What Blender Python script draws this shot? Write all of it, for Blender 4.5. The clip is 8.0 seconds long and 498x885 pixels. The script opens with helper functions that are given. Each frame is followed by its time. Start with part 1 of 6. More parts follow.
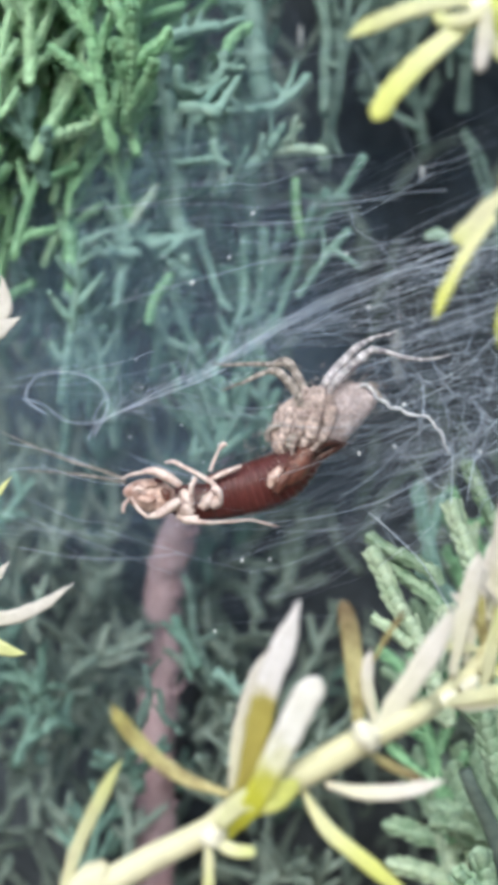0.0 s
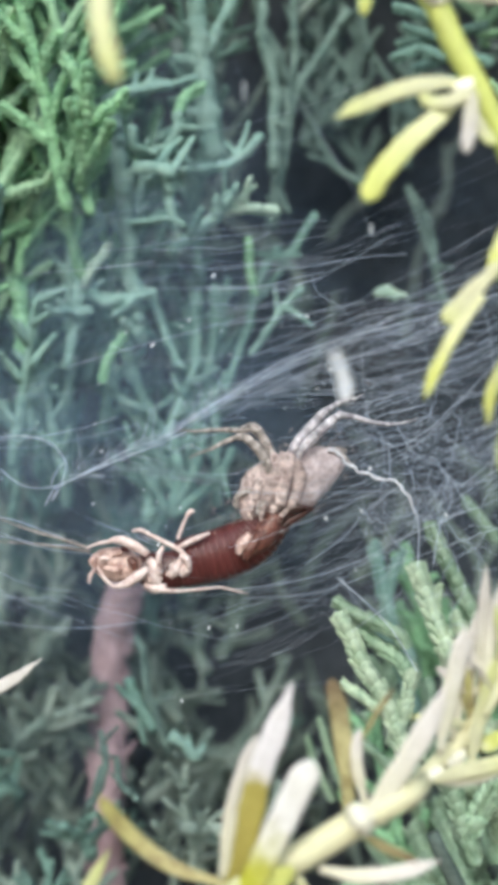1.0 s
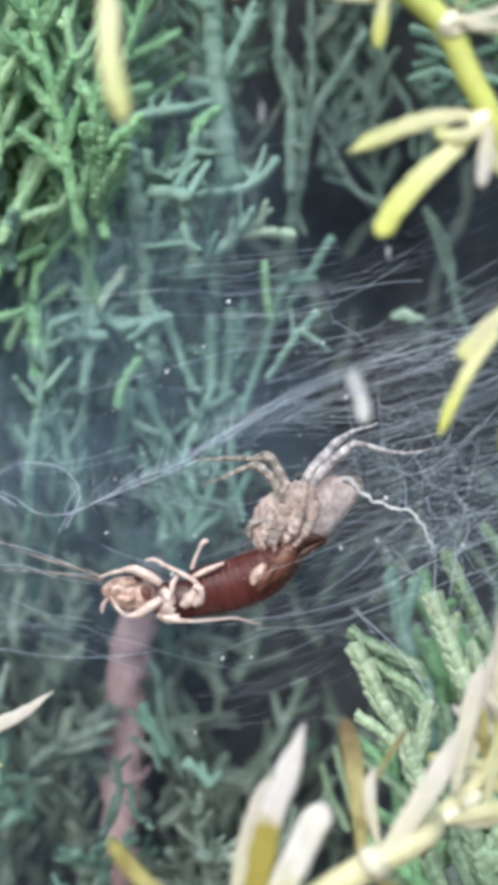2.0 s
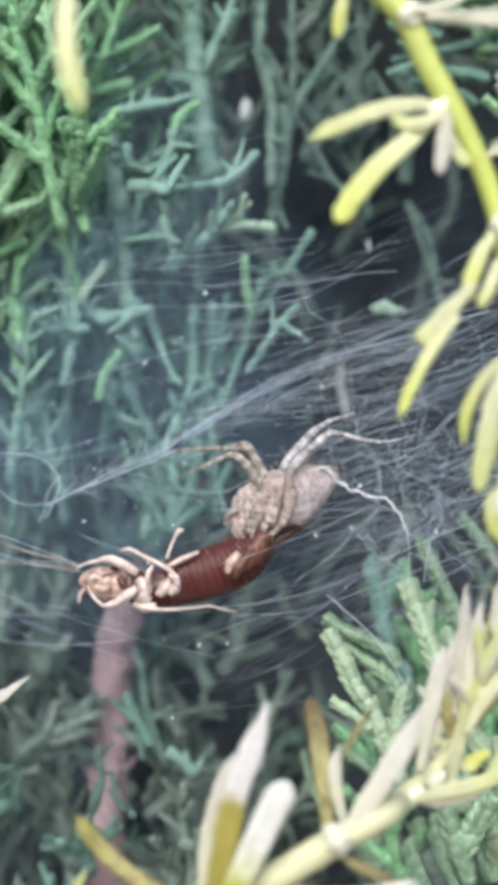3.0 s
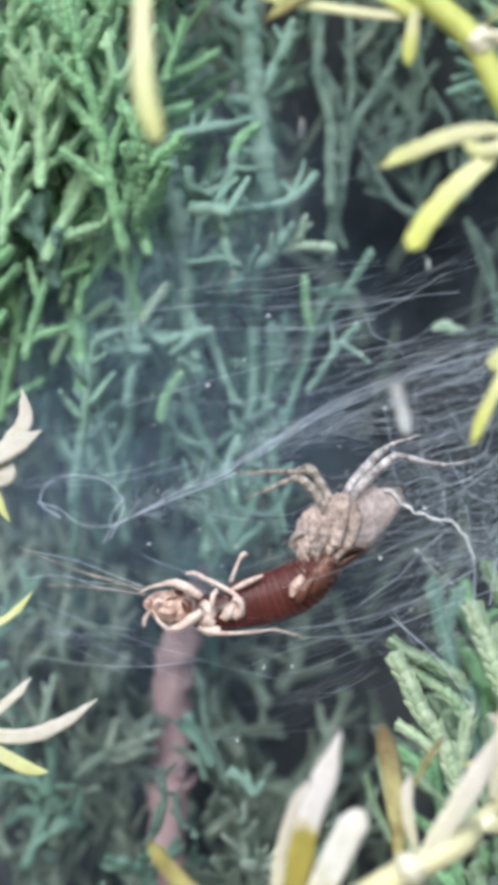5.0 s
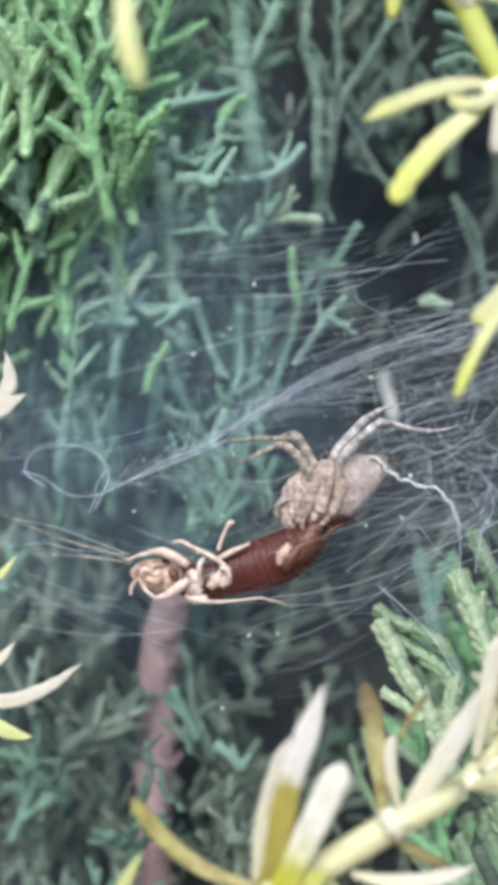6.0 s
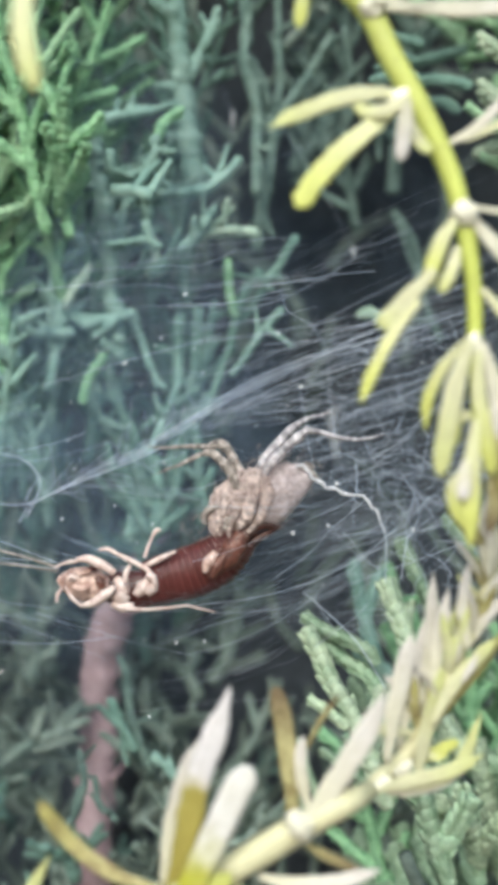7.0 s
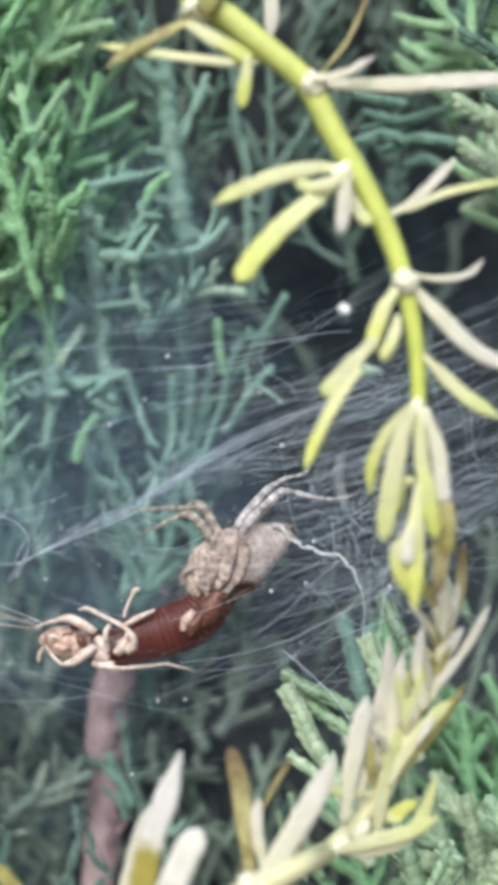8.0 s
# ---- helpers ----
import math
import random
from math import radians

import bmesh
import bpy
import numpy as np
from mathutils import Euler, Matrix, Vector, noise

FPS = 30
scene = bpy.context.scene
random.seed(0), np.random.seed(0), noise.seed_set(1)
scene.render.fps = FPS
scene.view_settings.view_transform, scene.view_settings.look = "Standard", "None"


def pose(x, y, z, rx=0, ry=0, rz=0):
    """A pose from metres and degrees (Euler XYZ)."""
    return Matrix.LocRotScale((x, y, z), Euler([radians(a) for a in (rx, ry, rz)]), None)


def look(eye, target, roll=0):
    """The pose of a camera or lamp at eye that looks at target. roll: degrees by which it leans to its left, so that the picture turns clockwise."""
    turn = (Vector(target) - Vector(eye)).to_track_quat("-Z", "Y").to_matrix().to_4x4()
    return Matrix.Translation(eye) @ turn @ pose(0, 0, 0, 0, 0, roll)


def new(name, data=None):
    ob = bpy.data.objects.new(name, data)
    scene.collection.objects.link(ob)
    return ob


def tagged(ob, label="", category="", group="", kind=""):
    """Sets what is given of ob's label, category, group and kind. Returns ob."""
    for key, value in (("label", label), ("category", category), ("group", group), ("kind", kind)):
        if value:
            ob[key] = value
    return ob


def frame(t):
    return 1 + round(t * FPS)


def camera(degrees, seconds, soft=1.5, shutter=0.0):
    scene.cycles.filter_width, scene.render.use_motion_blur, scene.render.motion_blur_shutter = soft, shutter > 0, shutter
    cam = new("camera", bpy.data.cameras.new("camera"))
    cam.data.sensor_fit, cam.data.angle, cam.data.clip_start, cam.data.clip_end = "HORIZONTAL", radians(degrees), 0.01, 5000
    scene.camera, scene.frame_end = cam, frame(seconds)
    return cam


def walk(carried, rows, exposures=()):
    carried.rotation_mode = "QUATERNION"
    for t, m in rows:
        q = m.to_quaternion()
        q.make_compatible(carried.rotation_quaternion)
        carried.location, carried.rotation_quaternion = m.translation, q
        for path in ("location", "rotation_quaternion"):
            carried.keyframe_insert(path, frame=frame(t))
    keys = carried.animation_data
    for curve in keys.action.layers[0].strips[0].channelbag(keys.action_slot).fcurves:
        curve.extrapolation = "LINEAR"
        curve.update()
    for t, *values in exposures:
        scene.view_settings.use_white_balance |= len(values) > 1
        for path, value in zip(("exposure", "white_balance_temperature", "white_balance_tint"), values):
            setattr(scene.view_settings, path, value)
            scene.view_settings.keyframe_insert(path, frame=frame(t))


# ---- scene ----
# Close view into a hedge: a spider on its sheet web holds an earwig.
# Lengths below are in millimetres; MM turns them into metres.
MM = 0.001

cam = camera(24, 8.0, soft=6.5)
cam.data.dof.use_dof, cam.data.dof.focus_distance, cam.data.dof.aperture_fstop = True, 0.095, 40
PATH = [
    (0.0, (0.00502, -0.09957, -0.00295), (-0.00290, 0.00008, -0.00554), 0.51),
    (0.5, (-0.00064, -0.09996, 0.00003), (-0.00487, -0.00006, -0.00156), 0.28),
    (1.0, (0.00000, -0.09880, 0.00000), (0.00000, 0.00120, -0.00000), 0.00),
    (1.5, (0.00089, -0.09789, 0.00150), (0.00264, 0.00209, 0.00210), 0.14),
    (1.7, (0.00049, -0.09762, 0.00187), (0.00030, 0.00238, 0.00241), 0.15),
    (2.8, (0.00194, -0.09940, 0.00071), (-0.00082, 0.00055, 0.00219), 0.12),
    (3.0, (0.00298, -0.09905, 0.00062), (0.00083, 0.00093, 0.00148), -0.10),
    (3.5, (0.00332, -0.09841, 0.00156), (-0.00054, 0.00151, 0.00233), -0.30),
    (4.0, (0.00282, -0.09795, 0.00137), (-0.00249, 0.00191, 0.00067), -0.17),
    (4.5, (0.00268, -0.09859, 0.00086), (-0.00329, 0.00122, 0.00162), -0.24),
    (4.7, (0.00146, -0.09937, 0.00163), (-0.00489, 0.00041, 0.00355), -0.21),
    (5.8, (0.00148, -0.09870, -0.00008), (-0.00330, 0.00118, 0.00137), -0.33),
    (6.0, (0.00189, -0.09894, -0.00095), (-0.00340, 0.00090, 0.00063), -0.16),
    (6.5, (0.00316, -0.09876, -0.00198), (-0.00088, 0.00115, -0.00056), 0.04),
    (7.0, (0.00595, -0.09923, -0.00205), (0.00275, 0.00066, 0.00132), -0.10),
    (7.5, (0.00983, -0.10030, -0.00070), (0.00544, -0.00054, 0.00463), -0.52),
    (8.0, (0.01233, -0.10070, -0.00059), (0.00481, -0.00122, 0.00630), -0.79),
]
walk(cam, [(t, look(eye, target, roll)) for t, eye, target, roll in PATH],
     [(0.0, 0.82, 6150, 3), (4.7, 0.82, 6150, 3), (6.5, 0.81, 6310, 2), (8.0, 0.79, 6300, 1)])

# ---------------------------------------------------------------- light
SUN_UP, SUN_ROUND = radians(40), radians(191)
world = bpy.data.worlds.new("overcast_sky")
scene.world = world
world.use_nodes = True
sky = world.node_tree.nodes.new("ShaderNodeTexSky")
sky.sky_type, sky.sun_disc = "NISHITA", False
sky.sun_elevation, sky.sun_rotation = SUN_UP, SUN_ROUND
sky.dust_density = 3.0
world.node_tree.links.new(sky.outputs[0], world.node_tree.nodes["Background"].inputs[0])
world.node_tree.nodes["Background"].inputs[1].default_value = 0.12
sun = new("sun", bpy.data.lights.new("sun", "SUN"))
sun.data.energy, sun.data.angle, sun.data.color = 1.1, radians(40), (1.0, 0.98, 0.95)
sun.matrix_basis = look((-0.4, -2.0, 1.7), (0, 0, 0))


# ---------------------------------------------------------------- materials
def material(name, low, high, scale=900.0, rough=0.6, bump=0.25, fine=4.0, spec=0.4, vary=0.25, along=None, through_light=0.0, metal=0.0, stretch=(1, 1, 1), bands=None):
    """Two-scale mottled surface between two colours; along: (base colour, tip colour, from, to) over the piece's length; bands: (rings over the length, darkest share)."""
    m = bpy.data.materials.new(name)
    m.use_nodes = True
    nt = m.node_tree
    N, L = nt.nodes, nt.links
    bsdf = N["Principled BSDF"]
    bsdf.inputs["Roughness"].default_value = rough
    bsdf.inputs["Specular IOR Level"].default_value = spec
    bsdf.inputs["Metallic"].default_value = metal
    co = N.new("ShaderNodeTexCoord")
    mp = N.new("ShaderNodeMapping")
    mp.inputs["Scale"].default_value = stretch
    L.new(co.outputs["Object"], mp.inputs["Vector"])
    n1 = N.new("ShaderNodeTexNoise")
    n1.inputs["Scale"].default_value = scale
    n1.inputs["Detail"].default_value = 3
    n2 = N.new("ShaderNodeTexNoise")
    n2.inputs["Scale"].default_value = scale * fine
    n2.inputs["Detail"].default_value = 2
    for n in (n1, n2):
        L.new(mp.outputs[0], n.inputs["Vector"])
    add = N.new("ShaderNodeMath")
    add.operation = "MULTIPLY_ADD"
    L.new(n2.outputs[0], add.inputs[0])
    add.inputs[1].default_value = 0.45
    L.new(n1.outputs[0], add.inputs[2])
    ramp = N.new("ShaderNodeMapRange")
    ramp.inputs[1].default_value, ramp.inputs[2].default_value = 0.5, 0.95
    L.new(add.outputs[0], ramp.inputs[0])
    mix = N.new("ShaderNodeMix")
    mix.data_type = "RGBA"
    mix.inputs[6].default_value, mix.inputs[7].default_value = (*low, 1), (*high, 1)
    L.new(ramp.outputs[0], mix.inputs[0])
    colour = mix.outputs[2]
    if along:
        at = N.new("ShaderNodeAttribute")
        at.attribute_name = "along"
        wob = N.new("ShaderNodeMath")
        wob.operation = "MULTIPLY_ADD"
        L.new(n1.outputs[0], wob.inputs[0])
        wob.inputs[1].default_value = 0.22
        L.new(at.outputs["Fac"], wob.inputs[2])
        step = N.new("ShaderNodeMapRange")
        step.interpolation_type = "SMOOTHSTEP"
        step.inputs[1].default_value, step.inputs[2].default_value = along[2] + 0.11, along[3] + 0.11
        L.new(wob.outputs[0], step.inputs[0])
        two = N.new("ShaderNodeMix")
        two.data_type = "RGBA"
        two.inputs[6].default_value, two.inputs[7].default_value = (*along[0], 1), (*along[1], 1)
        L.new(step.outputs[0], two.inputs[0])
        blend = N.new("ShaderNodeMix")
        blend.data_type, blend.blend_type = "RGBA", "MULTIPLY"
        blend.inputs[0].default_value = 1.0
        L.new(two.outputs[2], blend.inputs[6])
        L.new(colour, blend.inputs[7])
        colour = blend.outputs[2]
    if bands:
        at = N.new("ShaderNodeAttribute")
        at.attribute_name = "along"
        turn = N.new("ShaderNodeMath")
        turn.operation = "MULTIPLY_ADD"
        L.new(n1.outputs[0], turn.inputs[0])
        L.new(at.outputs["Fac"], turn.inputs[2])
        turn.inputs[1].default_value = 0.8 / bands[0]
        wave = N.new("ShaderNodeMath")
        wave.operation = "SINE"
        times = N.new("ShaderNodeMath")
        times.operation = "MULTIPLY"
        times.inputs[1].default_value = math.tau * bands[0]
        L.new(turn.outputs[0], times.inputs[0])
        L.new(times.outputs[0], wave.inputs[0])
        share = N.new("ShaderNodeMapRange")
        share.inputs[1].default_value, share.inputs[2].default_value = -0.9, 0.3
        share.inputs[3].default_value, share.inputs[4].default_value = bands[1], 1.0
        L.new(wave.outputs[0], share.inputs[0])
        ring = N.new("ShaderNodeMix")
        ring.data_type, ring.blend_type = "RGBA", "MULTIPLY"
        ring.inputs[0].default_value = 1.0
        L.new(colour, ring.inputs[6])
        L.new(share.outputs[0], ring.inputs[7])
        colour = ring.outputs[2]
    if vary:
        info = N.new("ShaderNodeObjectInfo")
        rng = N.new("ShaderNodeMapRange")
        rng.inputs[3].default_value, rng.inputs[4].default_value = 1 - vary, 1 + vary
        L.new(info.outputs["Random"], rng.inputs[0])
        hsv = N.new("ShaderNodeHueSaturation")
        L.new(rng.outputs[0], hsv.inputs["Value"])
        L.new(colour, hsv.inputs["Color"])
        colour = hsv.outputs[0]
    L.new(colour, bsdf.inputs["Base Color"])
    if bump:
        b = N.new("ShaderNodeBump")
        b.inputs["Strength"].default_value = bump
        b.inputs["Distance"].default_value = 0.00012
        L.new(add.outputs[0], b.inputs["Height"])
        L.new(b.outputs[0], bsdf.inputs["Normal"])
    if through_light:
        tr = N.new("ShaderNodeBsdfTranslucent")
        L.new(colour, tr.inputs[0])
        ms = N.new("ShaderNodeMixShader")
        ms.inputs[0].default_value = through_light
        L.new(bsdf.outputs[0], ms.inputs[1])
        L.new(tr.outputs[0], ms.inputs[2])
        L.new(ms.outputs[0], N["Material Output"].inputs["Surface"])
    return m


ONE = (0.84, 0.83, 0.8), (1.0, 1.0, 1.0)
WORN = (0.5, 0.45, 0.4), (1.0, 1.0, 1.0)
M_TEAL = material("blue_green_scale_twig", (0.095, 0.175, 0.145), (0.18, 0.295, 0.245), 500, 0.75, 0.3, fine=5, vary=0.35)
M_PALETWIG = material("pale_blue_green_twig", (0.135, 0.24, 0.205), (0.255, 0.385, 0.33), 450, 0.75, 0.35, fine=5, vary=0.25)
M_TIPTWIG = material("pale_green_twig_tip", (0.2, 0.31, 0.24), (0.4, 0.5, 0.4), 450, 0.7, 0.35, vary=0.15)
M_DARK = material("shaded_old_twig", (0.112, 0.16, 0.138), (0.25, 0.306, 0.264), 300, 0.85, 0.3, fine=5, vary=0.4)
# darker copy of the blue-green twig: shade of the hollow put into the colour
M_DIM = material("blue_green_twig_with_shade", (0.075, 0.125, 0.108), (0.15, 0.215, 0.185), 450, 0.85, 0.3, fine=5, vary=0.3)
M_GREEN = material("fresh_green_scale_twig", (0.205, 0.41, 0.23), (0.4, 0.67, 0.4), 600, 0.6, 0.3, vary=0.2, through_light=0.2)
M_LIGHT = material("light_green_scale_leaf", (0.35, 0.47, 0.32), (0.61, 0.72, 0.53), 600, 0.6, 0.35, vary=0.2, through_light=0.12)
M_FRESH = material("light_fresh_green_twig", (0.27, 0.46, 0.28), (0.5, 0.73, 0.47), 600, 0.6, 0.35, vary=0.2, through_light=0.15)
M_SAGE = material("sage_green_scale_leaf", (0.25, 0.38, 0.25), (0.46, 0.6, 0.43), 600, 0.6, 0.35, vary=0.25, through_light=0.12)
M_BARK = material("reddish_brown_bark", (0.26, 0.17, 0.19), (0.5, 0.37, 0.4), 300, 0.9, 0.9, fine=5, vary=0.1, stretch=(1, 1, 0.6))
# near-black blue-grey: the shade inside the hedge is put into the colour
M_DEEP = material("hedge_interior_with_shade", (0.025, 0.031, 0.039), (0.077, 0.088, 0.1), 160, 0.95, 0.6, vary=0)
# bark coloured near-black so that the limbs sink into the hedge's inner shade
M_LIMB = material("shade_dark_bark", (0.014, 0.014, 0.014), (0.045, 0.042, 0.04), 300, 0.9, 0.8, vary=0.1)
M_SOIL = material("dry_soil", (0.06, 0.045, 0.03), (0.16, 0.12, 0.085), 40, 0.95, 0.6, vary=0)
M_STEM = material("yellow_green_stem", *ONE, 900, 0.4, 0.15, vary=0, along=((0.72, 0.76, 0.28), (0.68, 0.75, 0.17), 0.1, 0.9), through_light=0.15)
M_STEM_DRY = material("bleached_stem", *ONE, 900, 0.5, 0.25, vary=0, along=((0.8, 0.76, 0.58), (0.79, 0.76, 0.5), 0.05, 0.6), through_light=0.1)
M_NODE = material("pale_node", (0.72, 0.68, 0.52), (0.92, 0.89, 0.75), 1200, 0.55, 0.4, vary=0.1)
M_LEAF_Y = material("yellow_leaf", *ONE, 900, 0.4, 0.15, vary=0.12, along=((0.82, 0.82, 0.5), (0.71, 0.74, 0.22), 0.2, 0.8), through_light=0.2)
M_LEAF_P = material("pale_yellow_leaf", *ONE, 900, 0.45, 0.2, vary=0.12, along=((0.79, 0.78, 0.52), (0.7, 0.73, 0.34), 0.3, 0.9), through_light=0.2)
M_LEAF_C = material("bleached_cream_leaf", *ONE, 900, 0.5, 0.3, vary=0.08, along=((0.78, 0.75, 0.6), (0.74, 0.7, 0.66), 0.2, 0.8), through_light=0.15)
M_LEAF_T = material("olive_leaf_with_white_tip", *ONE, 900, 0.45, 0.25, vary=0.05, along=((0.42, 0.36, 0.09), (0.8, 0.765, 0.78), 0.44, 0.58), through_light=0.1)
M_LEAF_W = material("yellow_leaf_with_white_tip", *ONE, 900, 0.4, 0.2, vary=0.05, along=((0.55, 0.55, 0.06), (0.84, 0.82, 0.79), 0.28, 0.56), through_light=0.15)
M_LEAF_O = material("olive_leaf", *WORN, 900, 0.45, 0.2, vary=0.1, along=((0.6, 0.55, 0.28), (0.38, 0.35, 0.12), 0.2, 0.8), through_light=0.1)
M_LEAF_B = material("brown_dry_leaf", *WORN, 900, 0.6, 0.35, vary=0.1, along=((0.52, 0.48, 0.24), (0.22, 0.165, 0.09), 0.35, 0.95), through_light=0.1)
M_SILK = material("spider_silk", (0.6, 0.71, 0.93), (0.82, 0.89, 1.0), 600, 0.4, 0.0, vary=0)
# for specks in the web, and for blades that stand in for gap light
M_PALE = material("white_fluff_and_gap_light", (0.86, 0.88, 0.92), (0.95, 0.96, 0.97), 1500, 0.7, 0.4, vary=0)
M_SPIDER = material("mottled_spider_skin", (0.22, 0.155, 0.145), (0.84, 0.68, 0.63), 1700, 0.65, 0.7, fine=2.6, vary=0.1)
M_FOLDED = material("banded_folded_leg", (0.25, 0.18, 0.17), (0.84, 0.69, 0.64), 1900, 0.65, 0.7, fine=2.4, vary=0.12, bands=(2.1, 0.74))
M_ABDOMEN = material("grey_spider_abdomen", (0.43, 0.35, 0.36), (0.84, 0.74, 0.755), 1900, 0.75, 0.6, spec=0.2, fine=2.6, vary=0, through_light=0.1)
M_LEG = material("banded_spider_leg", (0.17, 0.145, 0.13), (0.56, 0.49, 0.45), 1700, 0.65, 0.6, fine=2, vary=0.1, bands=(2.0, 0.62))
M_GREYLEG = material("lavender_grey_spider_leg", (0.32, 0.29, 0.32), (0.78, 0.74, 0.77), 1700, 0.65, 0.6, fine=2, vary=0.08, bands=(1.8, 0.62))
M_PALELEG = material("silk_wrapped_leg", (0.5, 0.5, 0.55), (0.9, 0.9, 0.94), 1500, 0.5, 0.5, vary=0.05)
M_MAHOG = material("mahogany_earwig_shell", *ONE, 1400, 0.3, 0.2, spec=0.55, vary=0.12, along=((0.1, 0.026, 0.025), (0.17, 0.055, 0.05), 0.55, 0.95))
M_AMBER = material("amber_earwig_shell", (0.045, 0.016, 0.014), (0.22, 0.085, 0.06), 2200, 0.45, 0.3, fine=2.5, spec=0.5, vary=0.12)
M_PINCER = material("dark_amber_pincer", (0.028, 0.011, 0.009), (0.11, 0.038, 0.028), 1500, 0.3, 0.2, spec=0.5, vary=0.1)
M_HEAD = material("tan_mottled_earwig_head", (0.3, 0.16, 0.13), (0.8, 0.6, 0.53), 1900, 0.4, 0.3, fine=2.5, spec=0.5, vary=0)
M_CREAM = material("cream_earwig_leg", (0.58, 0.41, 0.37), (0.9, 0.77, 0.73), 1700, 0.35, 0.2, fine=2.5, spec=0.5, vary=0.08, through_light=0.1)


def veil_material(name, density, colour):
    """A sheet of silk too fine to see thread by thread: streaks that cover part of what lies behind."""
    m = bpy.data.materials.new(name)
    m.use_nodes = True
    N, L = m.node_tree.nodes, m.node_tree.links
    N.remove(N["Principled BSDF"])
    co = N.new("ShaderNodeTexCoord")
    mp = N.new("ShaderNodeMapping")
    mp.inputs["Rotation"].default_value = (0, radians(14), 0)
    mp.inputs["Scale"].default_value = (60, 200, 1100)
    big = N.new("ShaderNodeTexNoise")
    big.inputs["Scale"].default_value = 110
    streak = N.new("ShaderNodeTexNoise")
    streak.inputs["Scale"].default_value, streak.inputs["Detail"].default_value = 1.0, 4
    L.new(co.outputs["Object"], mp.inputs[0])
    L.new(mp.outputs[0], streak.inputs["Vector"])
    L.new(co.outputs["Object"], big.inputs["Vector"])
    mul = N.new("ShaderNodeMath")
    mul.operation = "MULTIPLY"
    L.new(big.outputs[0], mul.inputs[0])
    L.new(streak.outputs[0], mul.inputs[1])
    at = N.new("ShaderNodeAttribute")
    at.attribute_name = "cover"
    mul2 = N.new("ShaderNodeMath")
    mul2.operation = "MULTIPLY"
    L.new(mul.outputs[0], mul2.inputs[0])
    L.new(at.outputs["Fac"], mul2.inputs[1])
    ramp = N.new("ShaderNodeMapRange")
    ramp.inputs[1].default_value, ramp.inputs[2].default_value = 0.02, 0.45
    ramp.inputs[3].default_value, ramp.inputs[4].default_value = 0.0, density
    L.new(mul2.outputs[0], ramp.inputs[0])
    tr, di, tl = N.new("ShaderNodeBsdfTransparent"), N.new("ShaderNodeBsdfDiffuse"), N.new("ShaderNodeBsdfTranslucent")
    di.inputs[0].default_value = tl.inputs[0].default_value = (*colour, 1)
    half, ms = N.new("ShaderNodeMixShader"), N.new("ShaderNodeMixShader")
    half.inputs[0].default_value = 0.35
    L.new(di.outputs[0], half.inputs[1])
    L.new(tl.outputs[0], half.inputs[2])
    L.new(ramp.outputs[0], ms.inputs[0])
    L.new(tr.outputs[0], ms.inputs[1])
    L.new(half.outputs[0], ms.inputs[2])
    L.new(ms.outputs[0], N["Material Output"].inputs["Surface"])
    return m


M_VEIL = veil_material("web_sheet", 0.15, (0.38, 0.55, 0.79))


# ---------------------------------------------------------------- geometry helpers
class Geo:
    """Vertices and faces in millimetres, with a value along each piece."""

    def __init__(self):
        self.v, self.f, self.a = [], [], []

    def rings(self, rows, alongs, cap=True):
        """Rows of rings with equal vertex counts, joined into a closed skin."""
        start, k = len(self.v), len(rows[0])
        for ring, t in zip(rows, alongs):
            self.v.extend(tuple(p) for p in ring)
            self.a.extend([t] * k)
        for i in range(len(rows) - 1):
            a, b = start + i * k, start + (i + 1) * k
            for j in range(k):
                n = (j + 1) % k
                self.f.append((a + j, a + n, b + n, b + j))
        if cap:
            self.f.append(tuple(range(start + k - 1, start - 1, -1)))
            self.f.append(tuple(start + (len(rows) - 1) * k + j for j in range(k)))
        return self

    def mesh(self, name, mat, smooth=True):
        me = bpy.data.meshes.new(name)
        me.from_pydata([(x * MM, y * MM, z * MM) for x, y, z in self.v], [], self.f)
        at = me.attributes.new("along", "FLOAT", "POINT")
        at.data.foreach_set("value", self.a)
        me.materials.append(mat)
        if smooth:
            me.shade_smooth()
        me.update()
        return me


def curve_through(points, per=6):
    """A smooth line (Catmull-Rom) through points."""
    p = [np.array(q, float) for q in points]
    if len(p) == 2:
        return [p[0] + (p[1] - p[0]) * i / per for i in range(per + 1)]
    p = [2 * p[0] - p[1], *p, 2 * p[-1] - p[-2]]
    out = []
    for i in range(1, len(p) - 2):
        for s in range(per):
            t = s / per
            out.append(0.5 * (2 * p[i] + (p[i + 1] - p[i - 1]) * t + (2 * p[i - 1] - 5 * p[i] + 4 * p[i + 1] - p[i + 2]) * t * t + (3 * p[i] - p[i - 1] - 3 * p[i + 1] + p[i + 2]) * t**3))
    out.append(p[-2])
    return out


def frames_along(line, up=(0, -1, 0)):
    """For each point of a line: two axes across it."""
    line = np.asarray(line, float)
    ways = np.empty_like(line)
    ways[1:-1], ways[0], ways[-1] = line[2:] - line[:-2], line[1] - line[0], line[-1] - line[-2]
    ways /= np.linalg.norm(ways, axis=1)[:, None] + 1e-9
    axes = []
    u = Vector(up)
    for way in ways:
        d = Vector(way)
        w = u - d * u.dot(d)
        if w.length < 1e-3:
            w = d.cross(Vector((1, 0.3, 0.2)))
        u = w.normalized()
        axes.append((np.array(d.cross(u)), np.array(u)))
    return axes


